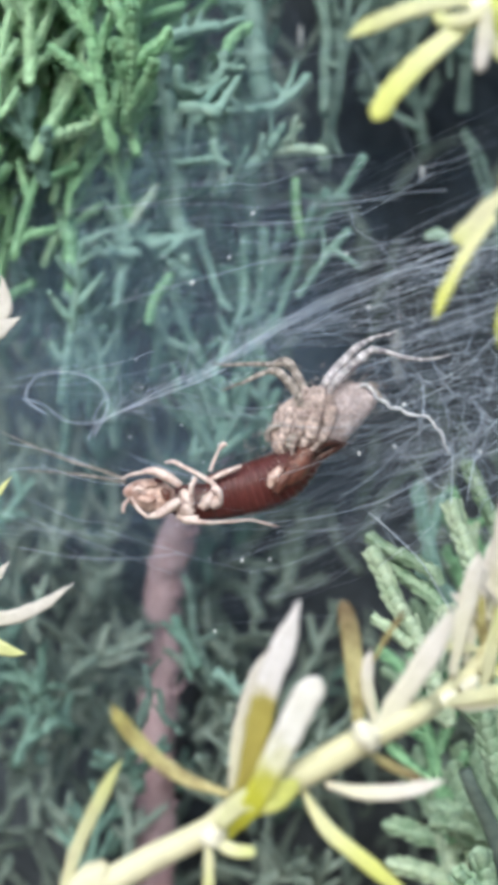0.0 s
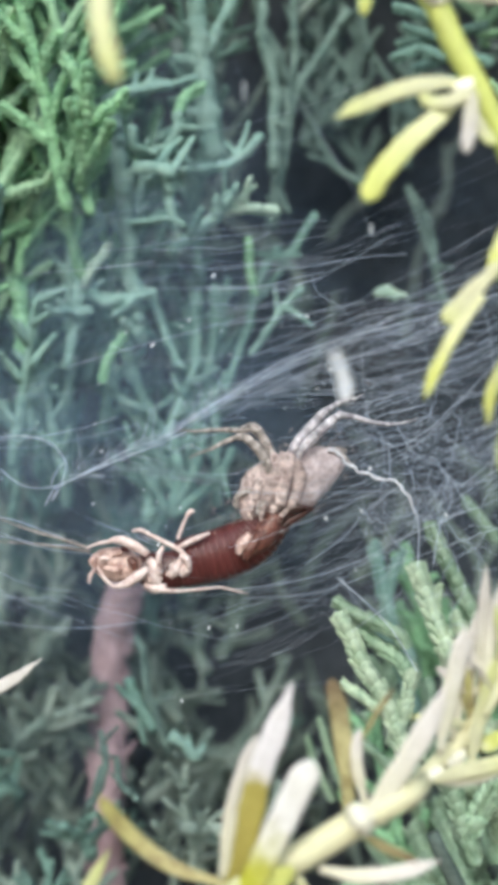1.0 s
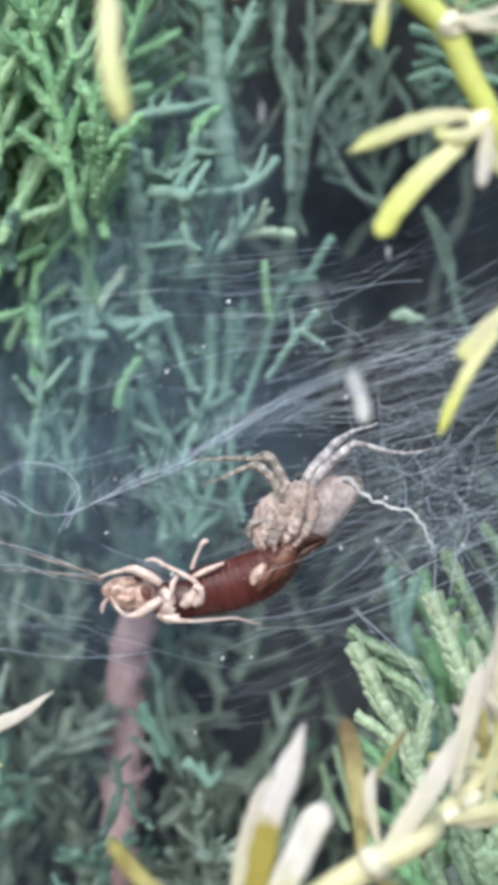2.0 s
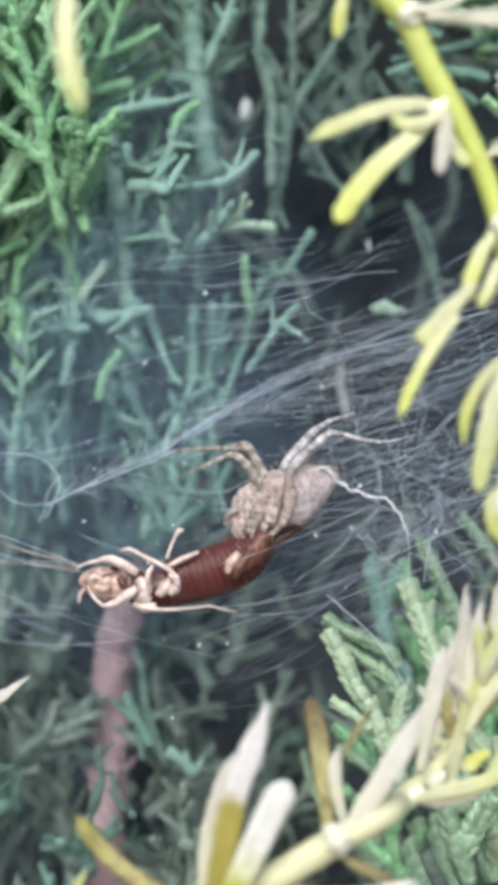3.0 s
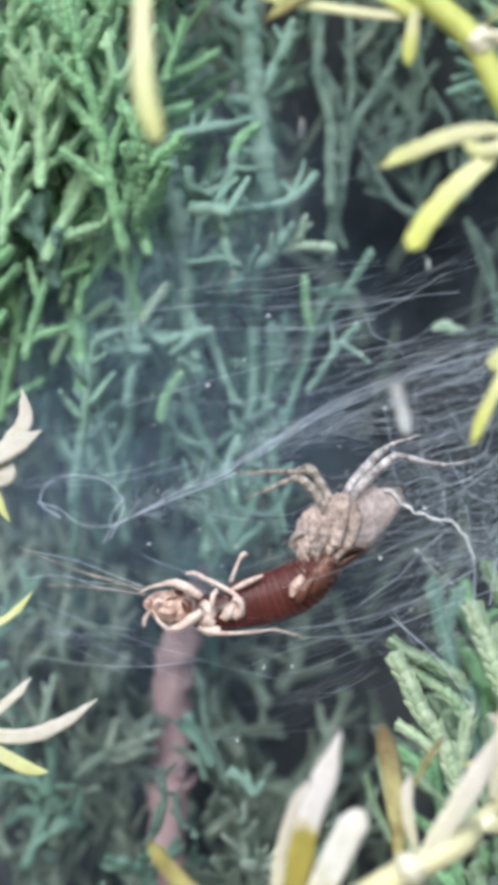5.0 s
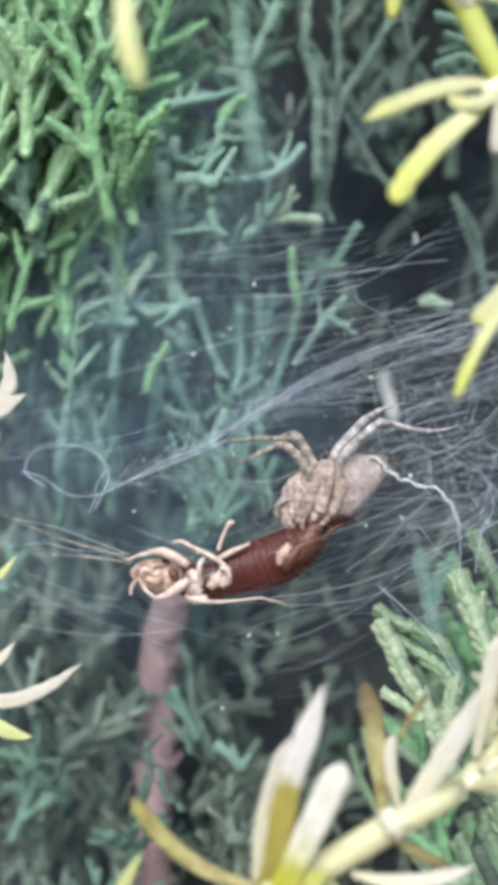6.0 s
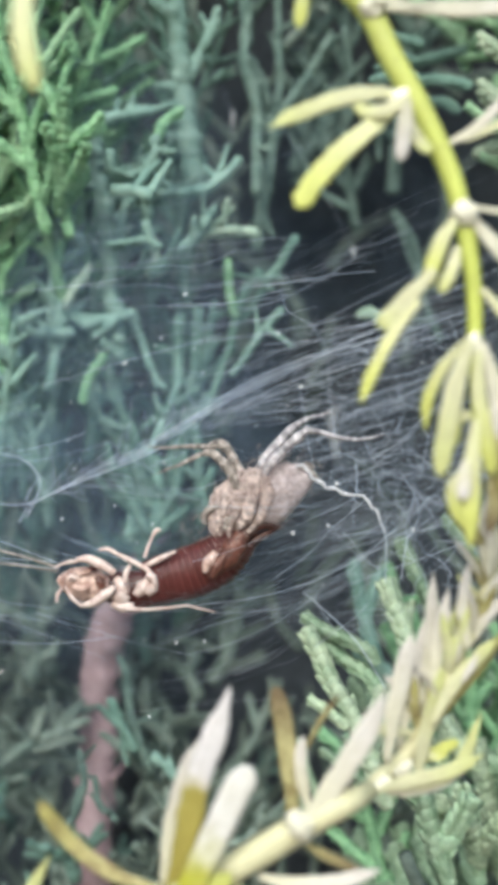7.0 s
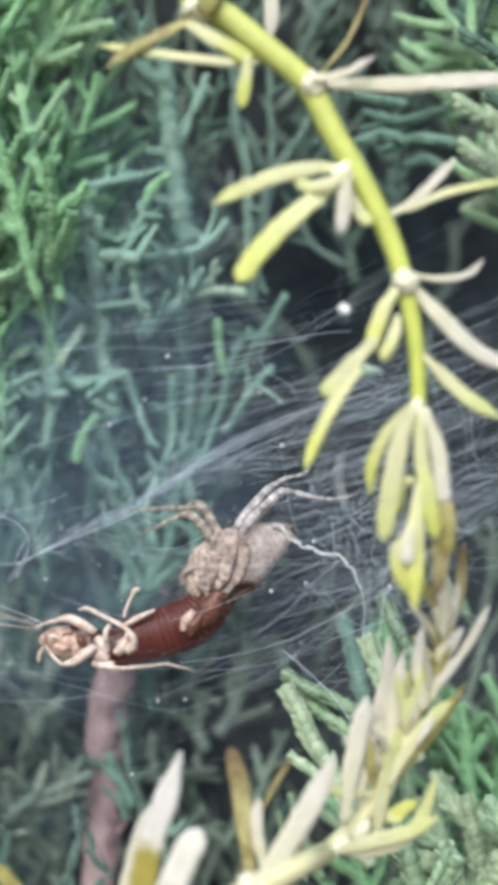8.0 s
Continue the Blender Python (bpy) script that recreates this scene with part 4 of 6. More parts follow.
def build_rising_shoot():
    ob = thing("rising_shoot", (-30, -26, -350))
    tagged(ob, "half-bleached shoot with white-tipped narrow leaves", "plant shoot")
    g = Geo()
    stem = [(-30, -26, -352), (-32, -27, -180), (-24, -28, -60), *((-11.81, -28.00, -34.55), (-8.95, -28.00, -32.29), (-5.76, -28.00, -30.38), (-2.95, -28.00, -28.86), (-1.20, -28.00, -27.38), (2.27, -28.00, -25.50), (6.67, -28.00, -22.85), (9.80, -28.00, -21.16)), *((11.56, -22.50, -21.70), (14.93, -22.50, -18.07), (16.47, -22.50, -14.45), (18.21, -22.50, -10.80), (19.21, -22.50, -7.51))]
    swept(g, stem, [1.3, 1.2, 1.1, 1.0, 0.92, 0.86, 0.8, 0.85, 0.95, 0.8, 0.66, 0.6, 0.52, 0.42, 0.3], sides=12, per=6)
    part("stem", g, M_STEM_DRY, ob)
    for c, r in (((-2.69, -28.70, -28.95), 0.95), ((6.65, -28.90, -22.49), 1.25), ((13.40, -23.20, -20.43), 0.5), ((11.93, -23.20, -21.51), 0.55)):
        sheath(ob, c, (0.65, 0, 0.5), r)
    B = blunt_profile
    for pts, w, mat, prof in (
        (((-1.89, -28.00, -29.17), (-0.46, -28.80, -25.00), (0.54, -29.00, -20.07), (1.56, -29.20, -17.24), (2.65, -29.30, -14.19)), 0.98, M_LEAF_T, leaf_profile),
        (((-2.02, -28.50, -28.99), (-0.04, -29.60, -26.46), (1.65, -30.00, -22.85), (2.98, -30.20, -20.05), (3.81, -30.30, -18.65)), 1.08, M_LEAF_W, B),
        (((-1.61, -27.50, -26.50), (-1.11, -27.50, -23.30), (-0.26, -27.50, -20.10), (0.60, -27.50, -17.61)), 0.7, M_LEAF_C, leaf_profile),
        (((-1.47, -29.00, -26.29), (-4.25, -29.00, -25.41), (-6.70, -29.00, -23.75), (-8.29, -29.00, -21.88), (-8.89, -29.00, -20.96)), 0.62, M_LEAF_O, leaf_profile),
        (((-2.27, -29.50, -28.12), (-0.73, -29.50, -26.51), (0.98, -29.50, -26.45), (2.67, -29.50, -25.02)), 0.9, M_LEAF_Y, B),
        (((-2.83, -29.00, -28.84), (-1.44, -29.00, -29.66), (0.12, -29.00, -29.77)), 0.5, M_LEAF_P, B),
        (((-2.85, -28.80, -29.27), (-2.84, -28.80, -31.01), (-2.99, -28.80, -33.82)), 0.42, M_LEAF_P, leaf_profile),
        (((-12.70, -28.00, -35.31), (-11.47, -28.00, -30.96), (-9.87, -28.00, -27.34), (-8.46, -28.00, -24.63)), 0.55, M_LEAF_P, leaf_profile),
        (((4.18, -28.00, -25.79), (6.78, -28.00, -26.22), (9.18, -28.00, -25.97), (11.56, -28.00, -25.26)), 0.6, M_LEAF_C, leaf_profile),
        (((2.80, -28.00, -26.19), (4.39, -28.00, -28.58), (6.83, -28.00, -30.59), (9.95, -28.00, -32.91)), 0.6, M_LEAF_Y, leaf_profile),
        (((6.76, -27.50, -23.76), (8.50, -27.50, -24.75), (10.58, -27.50, -25.55)), 0.4, M_LEAF_B, leaf_profile),
        (((6.27, -25.00, -23.41), (6.05, -25.00, -19.79), (5.66, -25.00, -16.91), (5.21, -25.00, -14.82)), 0.75, M_LEAF_B, B),
        (((7.34, -25.00, -23.01), (6.77, -25.00, -20.13), (6.92, -25.00, -17.96)), 0.5, M_LEAF_C, leaf_profile),
        (((6.94, -25.00, -19.04), (8.16, -25.00, -16.85), (9.21, -25.00, -15.38)), 0.25, M_LEAF_B, leaf_profile),
        (((6.72, -28.80, -22.86), (8.39, -28.80, -20.58), (10.38, -28.80, -17.45), (11.85, -28.80, -14.51)), 0.9, M_LEAF_C, leaf_profile),
        (((11.92, -23.10, -21.72), (14.83, -23.10, -21.52), (17.03, -23.10, -20.08), (18.38, -23.10, -16.85)), 0.55, M_LEAF_P, leaf_profile),
        (((12.32, -23.50, -20.00), (12.74, -23.50, -16.78), (13.54, -23.50, -13.55), (13.94, -23.50, -11.74)), 0.75, M_LEAF_C, leaf_profile),
        (((11.56, -23.10, -21.72), (13.37, -23.10, -21.88), (15.19, -23.10, -21.52), (17.20, -23.10, -20.79)), 0.5, M_LEAF_C, leaf_profile),
        (((13.79, -22.80, -19.45), (15.30, -22.80, -17.28), (17.92, -22.80, -14.39), (20.36, -22.80, -11.14)), 0.6, M_LEAF_O, leaf_profile),
        (((15.27, -23.40, -17.51), (16.40, -23.40, -15.36), (18.26, -23.40, -13.21), (19.37, -23.40, -12.13)), 0.55, M_LEAF_P, leaf_profile),
        (((15.33, -22.90, -15.82), (15.77, -22.90, -12.20), (16.39, -22.90, -8.92)), 0.5, M_LEAF_C, leaf_profile),
        (((17.55, -23.30, -12.86), (17.26, -23.30, -9.97), (17.69, -23.30, -7.07)), 0.48, M_LEAF_C, leaf_profile),
        (((18.13, -23.10, -12.17), (19.11, -23.10, -9.28), (20.24, -23.10, -7.47)), 0.5, M_LEAF_C, leaf_profile),
        (((18.34, -22.80, -11.86), (20.61, -22.80, -8.59), (22.06, -22.80, -6.05)), 0.36, M_LEAF_C, leaf_profile),
        (((18.78, -23.10, -7.82), (18.67, -23.10, -4.90), (19.66, -23.10, -1.61)), 0.5, M_LEAF_C, leaf_profile),
        (((19.36, -22.70, -7.86), (20.17, -22.70, -4.94), (20.50, -22.70, -1.99)), 0.5, M_LEAF_B, leaf_profile),
        (((18.94, -23.30, -8.17), (19.18, -23.30, -5.62), (19.05, -23.30, -3.43)), 0.45, M_LEAF_C, leaf_profile),
        (((14.17, -22.50, -19.34), (15.62, -22.50, -19.88), (16.37, -22.50, -19.15)), 0.35, M_LEAF_Y, B),
        (((15.04, -22.50, -16.40), (15.30, -22.50, -12.36), (15.48, -22.50, -7.94)), 0.55, M_LEAF_C, leaf_profile),
        (((14.21, -23.00, -21.23), (14.94, -23.00, -17.76), (16.22, -23.00, -13.37)), 0.6, M_LEAF_P, leaf_profile),
        (((11.40, -23.50, -21.78), (13.61, -23.50, -21.19), (16.30, -23.50, -20.51), (18.47, -23.50, -19.45)), 0.62, M_LEAF_P, leaf_profile),
        (((13.29, -22.00, -20.58), (15.14, -22.00, -19.84), (17.18, -22.00, -18.91)), 0.5, M_LEAF_Y, B),
        (((14.77, -22.00, -19.10), (14.47, -22.00, -14.66), (14.95, -22.00, -10.96)), 0.5, M_LEAF_C, leaf_profile),
        (((13.15, -22.80, -19.27), (13.96, -22.80, -15.60), (14.54, -22.80, -12.67)), 0.45, M_LEAF_C, leaf_profile),
    ):
        leaf(ob, pts, w, mat, profile=prof)


    rng = random.Random(17)
    axis = curve_through(((13.43, -22.50, -19.53), (15.32, -22.50, -16.99), (17.03, -22.50, -14.08), (18.39, -22.50, -10.81), (19.21, -22.50, -7.51), (19.47, -22.50, -4.20)), 8)
    for k in range(44):
        i = rng.randrange(4, len(axis) - 6)
        q, a = axis[i], rng.gauss(-0.05, 0.42)
        d = np.array([math.sin(a), rng.uniform(-0.35, 0.2), math.cos(a)])
        ln = rng.uniform(2.6, 5.0)
        tip = q + d * ln + np.array([rng.uniform(-0.5, 0.5), 0, 0])
        leaf(ob, (q, q + d * ln * 0.5 + np.array([rng.uniform(-0.3, 0.3), -0.4, 0]), tip), rng.uniform(0.28, 0.5), rng.choice((M_LEAF_C, M_LEAF_C, M_LEAF_P, M_LEAF_O)), thick=0.16, up=(rng.uniform(-1, 1), -1, 0.2), groove=0.2)


def build_side_shoot():
    """A shoot beyond the edge whose leaf ends reach in, and one leaf from above."""
    ob = thing("side_shoot", (-34, -14, -350))
    tagged(ob, "pale yellow shoot with curved pointed leaves", "plant shoot")
    g = Geo()
    swept(g, ((-34, -14, -352), (-33, -14, -160), (-33, -12, -60), (-29, -10.5, -22), (-28, -10, -10), (-29, -10, 8)), [1.2, 1.1, 0.9, 0.8, 0.7, 0.4], sides=10, per=8)
    part("stem", g, M_STEM_DRY, ob)
    for pts, w, mat in (
        (((-33.61, -10.00, -19.18), (-28.17, -10.00, -19.52), (-25.02, -10.00, -19.24), (-21.44, -10.00, -19.31), (-18.32, -10.00, -18.23), (-15.66, -10.00, -16.29)), 0.72, M_LEAF_C),
        (((-33.41, -10.50, -19.09), (-27.11, -10.50, -19.41), (-23.98, -10.50, -20.23), (-21.30, -10.50, -21.50), (-19.30, -10.50, -21.90)), 0.7, M_LEAF_P),
        (((-33.01, -9.50, -19.91), (-26.18, -9.50, -18.88), (-22.57, -9.50, -16.59), (-21.00, -9.50, -14.88)), 0.5, M_LEAF_C),
        (((-32.81, -10.00, -11.80), (-27.38, -10.00, -11.72), (-23.79, -10.00, -10.78), (-22.00, -10.00, -9.66), (-20.67, -10.00, -8.10)), 0.4, M_LEAF_P),
        (((-32.61, -10.50, 0.16), (-27.68, -10.50, 0.63), (-25.36, -10.50, 1.52), (-22.26, -10.50, 2.84), (-19.83, -10.50, 4.28)), 1.05, M_LEAF_C),
        (((-32.81, -10.00, -0.71), (-26.95, -10.00, -0.23), (-25.06, -10.00, 0.22), (-22.83, -10.00, 0.67), (-22.21, -10.00, 1.77)), 0.9, M_LEAF_C),
        (((-31.64, -9.50, -2.92), (-24.76, -9.50, 0.24), (-22.53, -9.50, 3.33), (-21.42, -9.50, 5.10), (-21.74, -9.50, 7.51)), 0.85, M_LEAF_C),
        (((-33.01, -9.50, -1.15), (-26.66, -9.50, -1.11), (-24.41, -9.50, -0.21), (-22.61, -9.50, -2.85)), 0.7, M_LEAF_P),
    ):
        leaf(ob, pts, w, mat)


# ---------------------------------------------------------------- web
def thread(geo, pts, r, per=4):
    swept(geo, pts, r, sides=3, per=per, cap=False)


def web_depth(x, z):
    """The sheet hangs a little slack, deeper towards its far edge."""
    return 3.5 + 0.10 * (z + 4) + 0.02 * (x - 4) ** 2 * 0.3 + 1.2 * noise3(x, 5, z, 14)


def build_web():
    web = thing("sheet_web", (30, 12, 0))
    tagged(web, "torn grey-white spider sheet web of fine threads", "spider web")
    # the closely woven sheet, in two layers
    for name, off, x0, x1, z0, z1, amount in (("sheet", 2.0, -40, 56, -40, 62, 0.5), ("sheet", 8.0, -56, 30, -54, 58, 1.45), ("sheet", -7.5, -14, 42, -24, 28, 0.15)):
        g = Geo()
        nx, nz = 40, 36
        cover = []
        for k in range(nz + 1):
            for i in range(nx + 1):
                x, z = x0 + (x1 - x0) * i / nx, z0 + (z1 - z0) * k / nz
                g.v.append((x, web_depth(x, z) + off, z))
                g.a.append(0)
                cx, wx, wz = (14, 26, 22) if off < 0 else (8, 46, 46) if off < 5 else (-22, 34, 52)
                u, v = (x - cx) / wx, (z - 0.12 * x) / wz
                cover.append(amount * max(0.0, 1 - (u * u + v * v)) ** 1.0 * (1 - 0.95 * math.exp(-((x - 8) / 3.2) ** 2 - ((z - 7) / 3.8) ** 2)) * (1 - 0.9 * math.exp(-((x - 5) / 10) ** 2 - ((z + 21) / 9) ** 2)) * (1 - 0.9 * math.exp(-((x - 30) / 15) ** 2 - ((z + 32) / 17) ** 2)) * (1 - 0.65 * min(1.0, max(0.0, (-10 - z) / 12))))
        for k in range(nz):
            for i in range(nx):
                a = k * (nx + 1) + i
                g.f.append((a, a + 1, a + nx + 2, a + nx + 1))
        ob = part(name, g, M_VEIL, web)
        at = ob.data.attributes.new("cover", "FLOAT", "POINT")
        at.data.foreach_set("value", cover)
    rng = random.Random(21)
    # long threads of the sheet, rising to +x and wavering on their way
    g = Geo()
    # bands: count, start x, start z, spread of z, slope, lengths
    for count, xr, zc, zs, slope, lengths in (
        (190, (-6, 22), 4.5, 4.6, 0.3, (5, 22)), (120, (2, 24), -2.5, 3.6, 0.3, (4, 16)), (120, (-6, 12), -9.0, 2.8, 0.27, (4, 16)),
        (80, (-32, -4), 7, 7, 0.22, (6, 18)), (80, (-6, 12), -15.5, 3.0, 0.24, (4, 14)), (60, (6, 24), -5, 4.5, 0.36, (4, 12)), (44, (-32, -8), -8, 6, -0.14, (6, 16)),
        (50, (8, 24), 9, 4, 0.36, (5, 16)), (54, (11, 22), -9, 4, 0.85, (3, 9)),
    ):
        for k in range(count):
            if k % 6 == 0:
                cx, cz, way = rng.uniform(*xr), rng.gauss(zc, zs), rng.gauss(slope, 0.13)
                cz += slope * 0.8 * (cx - xr[0])
            x0 = cx + rng.gauss(0, 2.5)
            z0 = cz + way * (x0 - cx) + rng.gauss(0, 0.5)
            ln = rng.uniform(*lengths)
            rise = way + rng.gauss(0, 0.04)
            off = rng.uniform(-0.6, 8) if rng.random() < 0.85 else rng.uniform(-8, -5.5)
            sag, kink = rng.uniform(-0.2, 0.8), rng.choice((0.03, 0.06, 0.14))
            pts = []
            for s in (0, 0.2, 0.4, 0.6, 0.8, 1):
                x = x0 + ln * s
                z = z0 + rise * ln * s - sag * math.sin(math.pi * s) + rng.gauss(0, kink)
                pts.append((x, web_depth(x, z) + off, z))
            thread(g, pts, rng.choice((0.004, 0.004, 0.005, 0.007, 0.01, 0.018)), 3)
    tagged(part("long_threads", g, M_SILK, web), "fine parallel silk threads", kind="stuff")
    # cross threads and tangles
    g = Geo()
    for _ in range(110):
        x0, z0 = rng.uniform(8, 26), rng.gauss(-1, 7)
        a, ln, off = rng.uniform(0, math.tau), rng.uniform(2, 8), rng.uniform(-5, 4)
        pts = []
        for s in (0, 0.35, 0.7, 1):
            x, z = x0 + math.cos(a) * ln * s + rng.uniform(-0.5, 0.5), z0 + math.sin(a) * ln * s + rng.uniform(-0.5, 0.5)
            pts.append((x, web_depth(x, z) + off, z))
        thread(g, pts, rng.choice((0.009, 0.014, 0.02)), 3)
    tagged(part("cross_threads", g, M_SILK, web), "tangled short silk threads", kind="stuff")
    # short fuzz that leaves the main band
    g = Geo()
    for _ in range(150):
        k = rng.random()
        x0, z0 = -17 + 34 * k, -4 + 14.5 * k + rng.gauss(0.3, 0.7)
        a, ln = rng.gauss(0.45, 0.5) + rng.choice((0, 0, 0, 1.6)), rng.uniform(1.0, 4.5)
        pts = [(x0 + math.cos(a) * ln * s + rng.uniform(-0.12, 0.12), 7 + rng.uniform(-0.4, 0.4), z0 + math.sin(a) * ln * s + rng.uniform(-0.12, 0.12)) for s in (0, 0.35, 0.7, 1)]
        thread(g, pts, rng.choice((0.008, 0.012, 0.02)), 3)
    tagged(part("silk_fuzz", g, M_SILK, web), "short silk fuzz along the main band", kind="stuff")
    # single strong strands
    for pts, r in (
        (((-24.53, 7.00, -1.84), (-22.49, 7.00, -2.45), (-20.45, 7.00, -3.88), (-17.64, 7.00, -3.98), (-14.84, 7.00, -2.75), (-11.27, 7.00, -0.82), (-7.19, 7.00, 0.71), (-5.15, 7.00, 2.24), (-1.07, 7.00, 4.79)), 0.05),
        (((-3.2, 7.00, 3.4), (-1.07, 7.00, 4.79), (1.99, 7.00, 6.83), (6.07, 7.00, 8.62), (10.15, 7.00, 9.89), (16.27, 7.00, 11.42), (22.49, 7.00, 13.46)), 0.034),
        (((-17.64, 7.00, -4.08), (-13.82, 7.00, -2.35), (-9.23, 7.00, -0.56), (-5.66, 7.00, 0.97)), 0.07),
        (((-22.3, 7, -3.3), (-24.1, 7, -2.08), (-23.99, 7, -0.74), (-22.9, 7, 0.28), (-20.62, 7, 0.63), (-18.25, 7, 0.11), (-16.92, 7, -1.06), (-16.51, 7, -2.44), (-17.24, 7, -4.23), (-17.76, 7, -5.25)), 0.055),
        (((-17.98, 7.50, -3.89), (-17.57, 7.50, -2.77), (-16.55, 7.50, -1.43)), 0.03),
        (((-17.64, 7.00, -4.18), (-18.00, 7.00, -4.90), (-18.41, 7.00, -5.66)), 0.03),
        (((-9.23, 7.00, -0.31), (-4.13, 7.00, 2.50), (0.46, 7.00, 5.30), (5.05, 7.00, 7.34)), 0.022),
        (((-5.61, 6.00, 1.21), (-1.06, 6.00, 4.24), (3.99, 6.00, 7.27), (10.05, 6.00, 9.29), (16.11, 6.00, 10.05)), 0.018),
        (((-24.10, 1.00, -5.82), (-20.25, 1.00, -6.54), (-16.88, 1.00, -7.74), (-13.76, 1.00, -8.95)), 0.03),
        (((-24.10, 1.00, -8.23), (-21.21, 1.00, -7.98), (-18.33, 1.00, -8.56), (-14.00, 1.00, -8.85)), 0.022),
        (((-16.68, 9.00, 6.96), (-11.48, 9.00, 8.52), (-5.77, 9.00, 10.08), (-0.05, 9.00, 11.64)), 0.02),
        (((-23.37, 2.00, -15.11), (-18.51, 2.00, -15.84), (-13.65, 2.00, -15.94), (-8.79, 2.00, -15.35)), 0.018),
        (((-1.47, -0.50, -12.37), (3.74, -0.50, -11.66), (8.48, -0.50, -10.23), (13.22, -0.50, -7.86), (18.90, -0.50, -5.50)), 0.022),
        (((-0.52, -0.50, -13.08), (5.64, -0.50, -12.60), (12.27, -0.50, -10.23), (20.89, -0.50, -7.15)), 0.018),
        (((4.72, 0.00, -10.29), (8.05, 0.00, -7.90), (9.95, 0.00, -5.76), (13.29, 0.00, -3.14)), 0.02),
        (((7.32, -0.80, -11.24), (9.40, -0.80, -13.04), (11.76, -0.80, -15.40), (14.12, -0.80, -19.18)), 0.035),
        (((14.00, 0.00, -5.52), (14.33, 0.00, -7.43), (14.24, 0.00, -10.52)), 0.03),
        (((16.38, 0.00, -6.00), (15.91, 0.00, -7.90), (15.57, 0.00, -10.29)), 0.03),
        (((11.86, 0.00, -3.14), (11.86, 0.00, -1.71), (11.76, 0.00, -0.52)), 0.03),
        (((12.33, 0.00, 1.86), (13.76, 0.00, -0.76), (16.14, 0.00, -2.19), (17.10, 0.00, -4.57), (16.38, 0.00, -6.71)), 0.022),
        (((8.57, 0.50, -0.29), (10.48, 0.50, 0.43), (12.40, 0.50, -0.29), (15.27, 0.50, 1.15), (18.14, 0.50, 4.02)), 0.025),
        (((9.52, 0.50, -2.58), (13.35, 0.50, -0.77), (16.70, 0.50, 2.11), (20.05, 0.50, 5.93)), 0.02),
        (((1.42, 3.00, 4.12), (5.84, 3.00, 6.57), (11.73, 3.00, 8.05), (17.62, 3.00, 10.99)), 0.02),
        (((1.44, 4.00, 15.06), (5.90, 4.00, 15.56), (10.36, 4.00, 16.30), (13.82, 4.00, 16.55)), 0.018),
    ):
        g = Geo()
        thread(g, pts, r if r > 0.045 else r * 1.35, 5)
        part("strand", g, M_SILK, web, "single thick silk strand")
    for k in range(7):
        g = Geo()
        a, b = rng.uniform(-0.9, 0.6), rng.uniform(-0.9, 1.2)
        line = [np.array(q) + (0, rng.uniform(-0.5, 0.5), a + (b - a) * i / 6 + rng.uniform(-0.12, 0.12)) for i, q in enumerate(((-12.29, 7.00, -1.22), (-7.70, 7.00, 0.71), (-4.13, 7.00, 2.86), (-0.05, 7.00, 5.20), (4.03, 7.00, 7.34), (9.13, 7.00, 9.38), (15.25, 7.00, 11.17)))]
        thread(g, line, rng.uniform(0.007, 0.018), 5)
        part("strand", g, M_SILK, web)
    g = Geo()
    swept(g, ((13.8, 30, 16.2), (14.9, 30, 16.7), (15.9, 30, 16.3), (17.3, 30, 16.2)), [0.18, 0.75, 0.65, 0.2], [0.06, 0.2, 0.18, 0.05], sides=8, per=4)
    for i, p in enumerate(g.v):
        k = 0.35 * noise3(*p, 0.5)
        g.v[i] = (p[0] + k, p[1], p[2] - k)
    part("silk_scrap", g, M_TIPTWIG, web, "small torn wad of silk")
    # fine kinked threads beside the hind leg
    for k in range(16):
        g = Geo()
        a = rng.uniform(0, math.tau)
        q = np.array((14.38, 1.00, -3.17)) + (rng.uniform(-4, 7), rng.uniform(-1, 2), rng.uniform(-6, 6))
        line = [q]
        for _ in range(6):
            a += rng.gauss(0, 0.4)
            line.append(line[-1] + (0.8 * math.cos(a), rng.uniform(-0.2, 0.2), 0.8 * math.sin(a)))
        thread(g, line, rng.uniform(0.014, 0.026), 4)
        part("strand", g, M_SILK, web)
    # anchor line to the side growth
    g = Geo()
    thread(g, ((28, 8, 6), (38, 10, 12), (44, 30, 26), (44, 50, 30)), 0.03)
    part("strand", g, M_SILK, web)


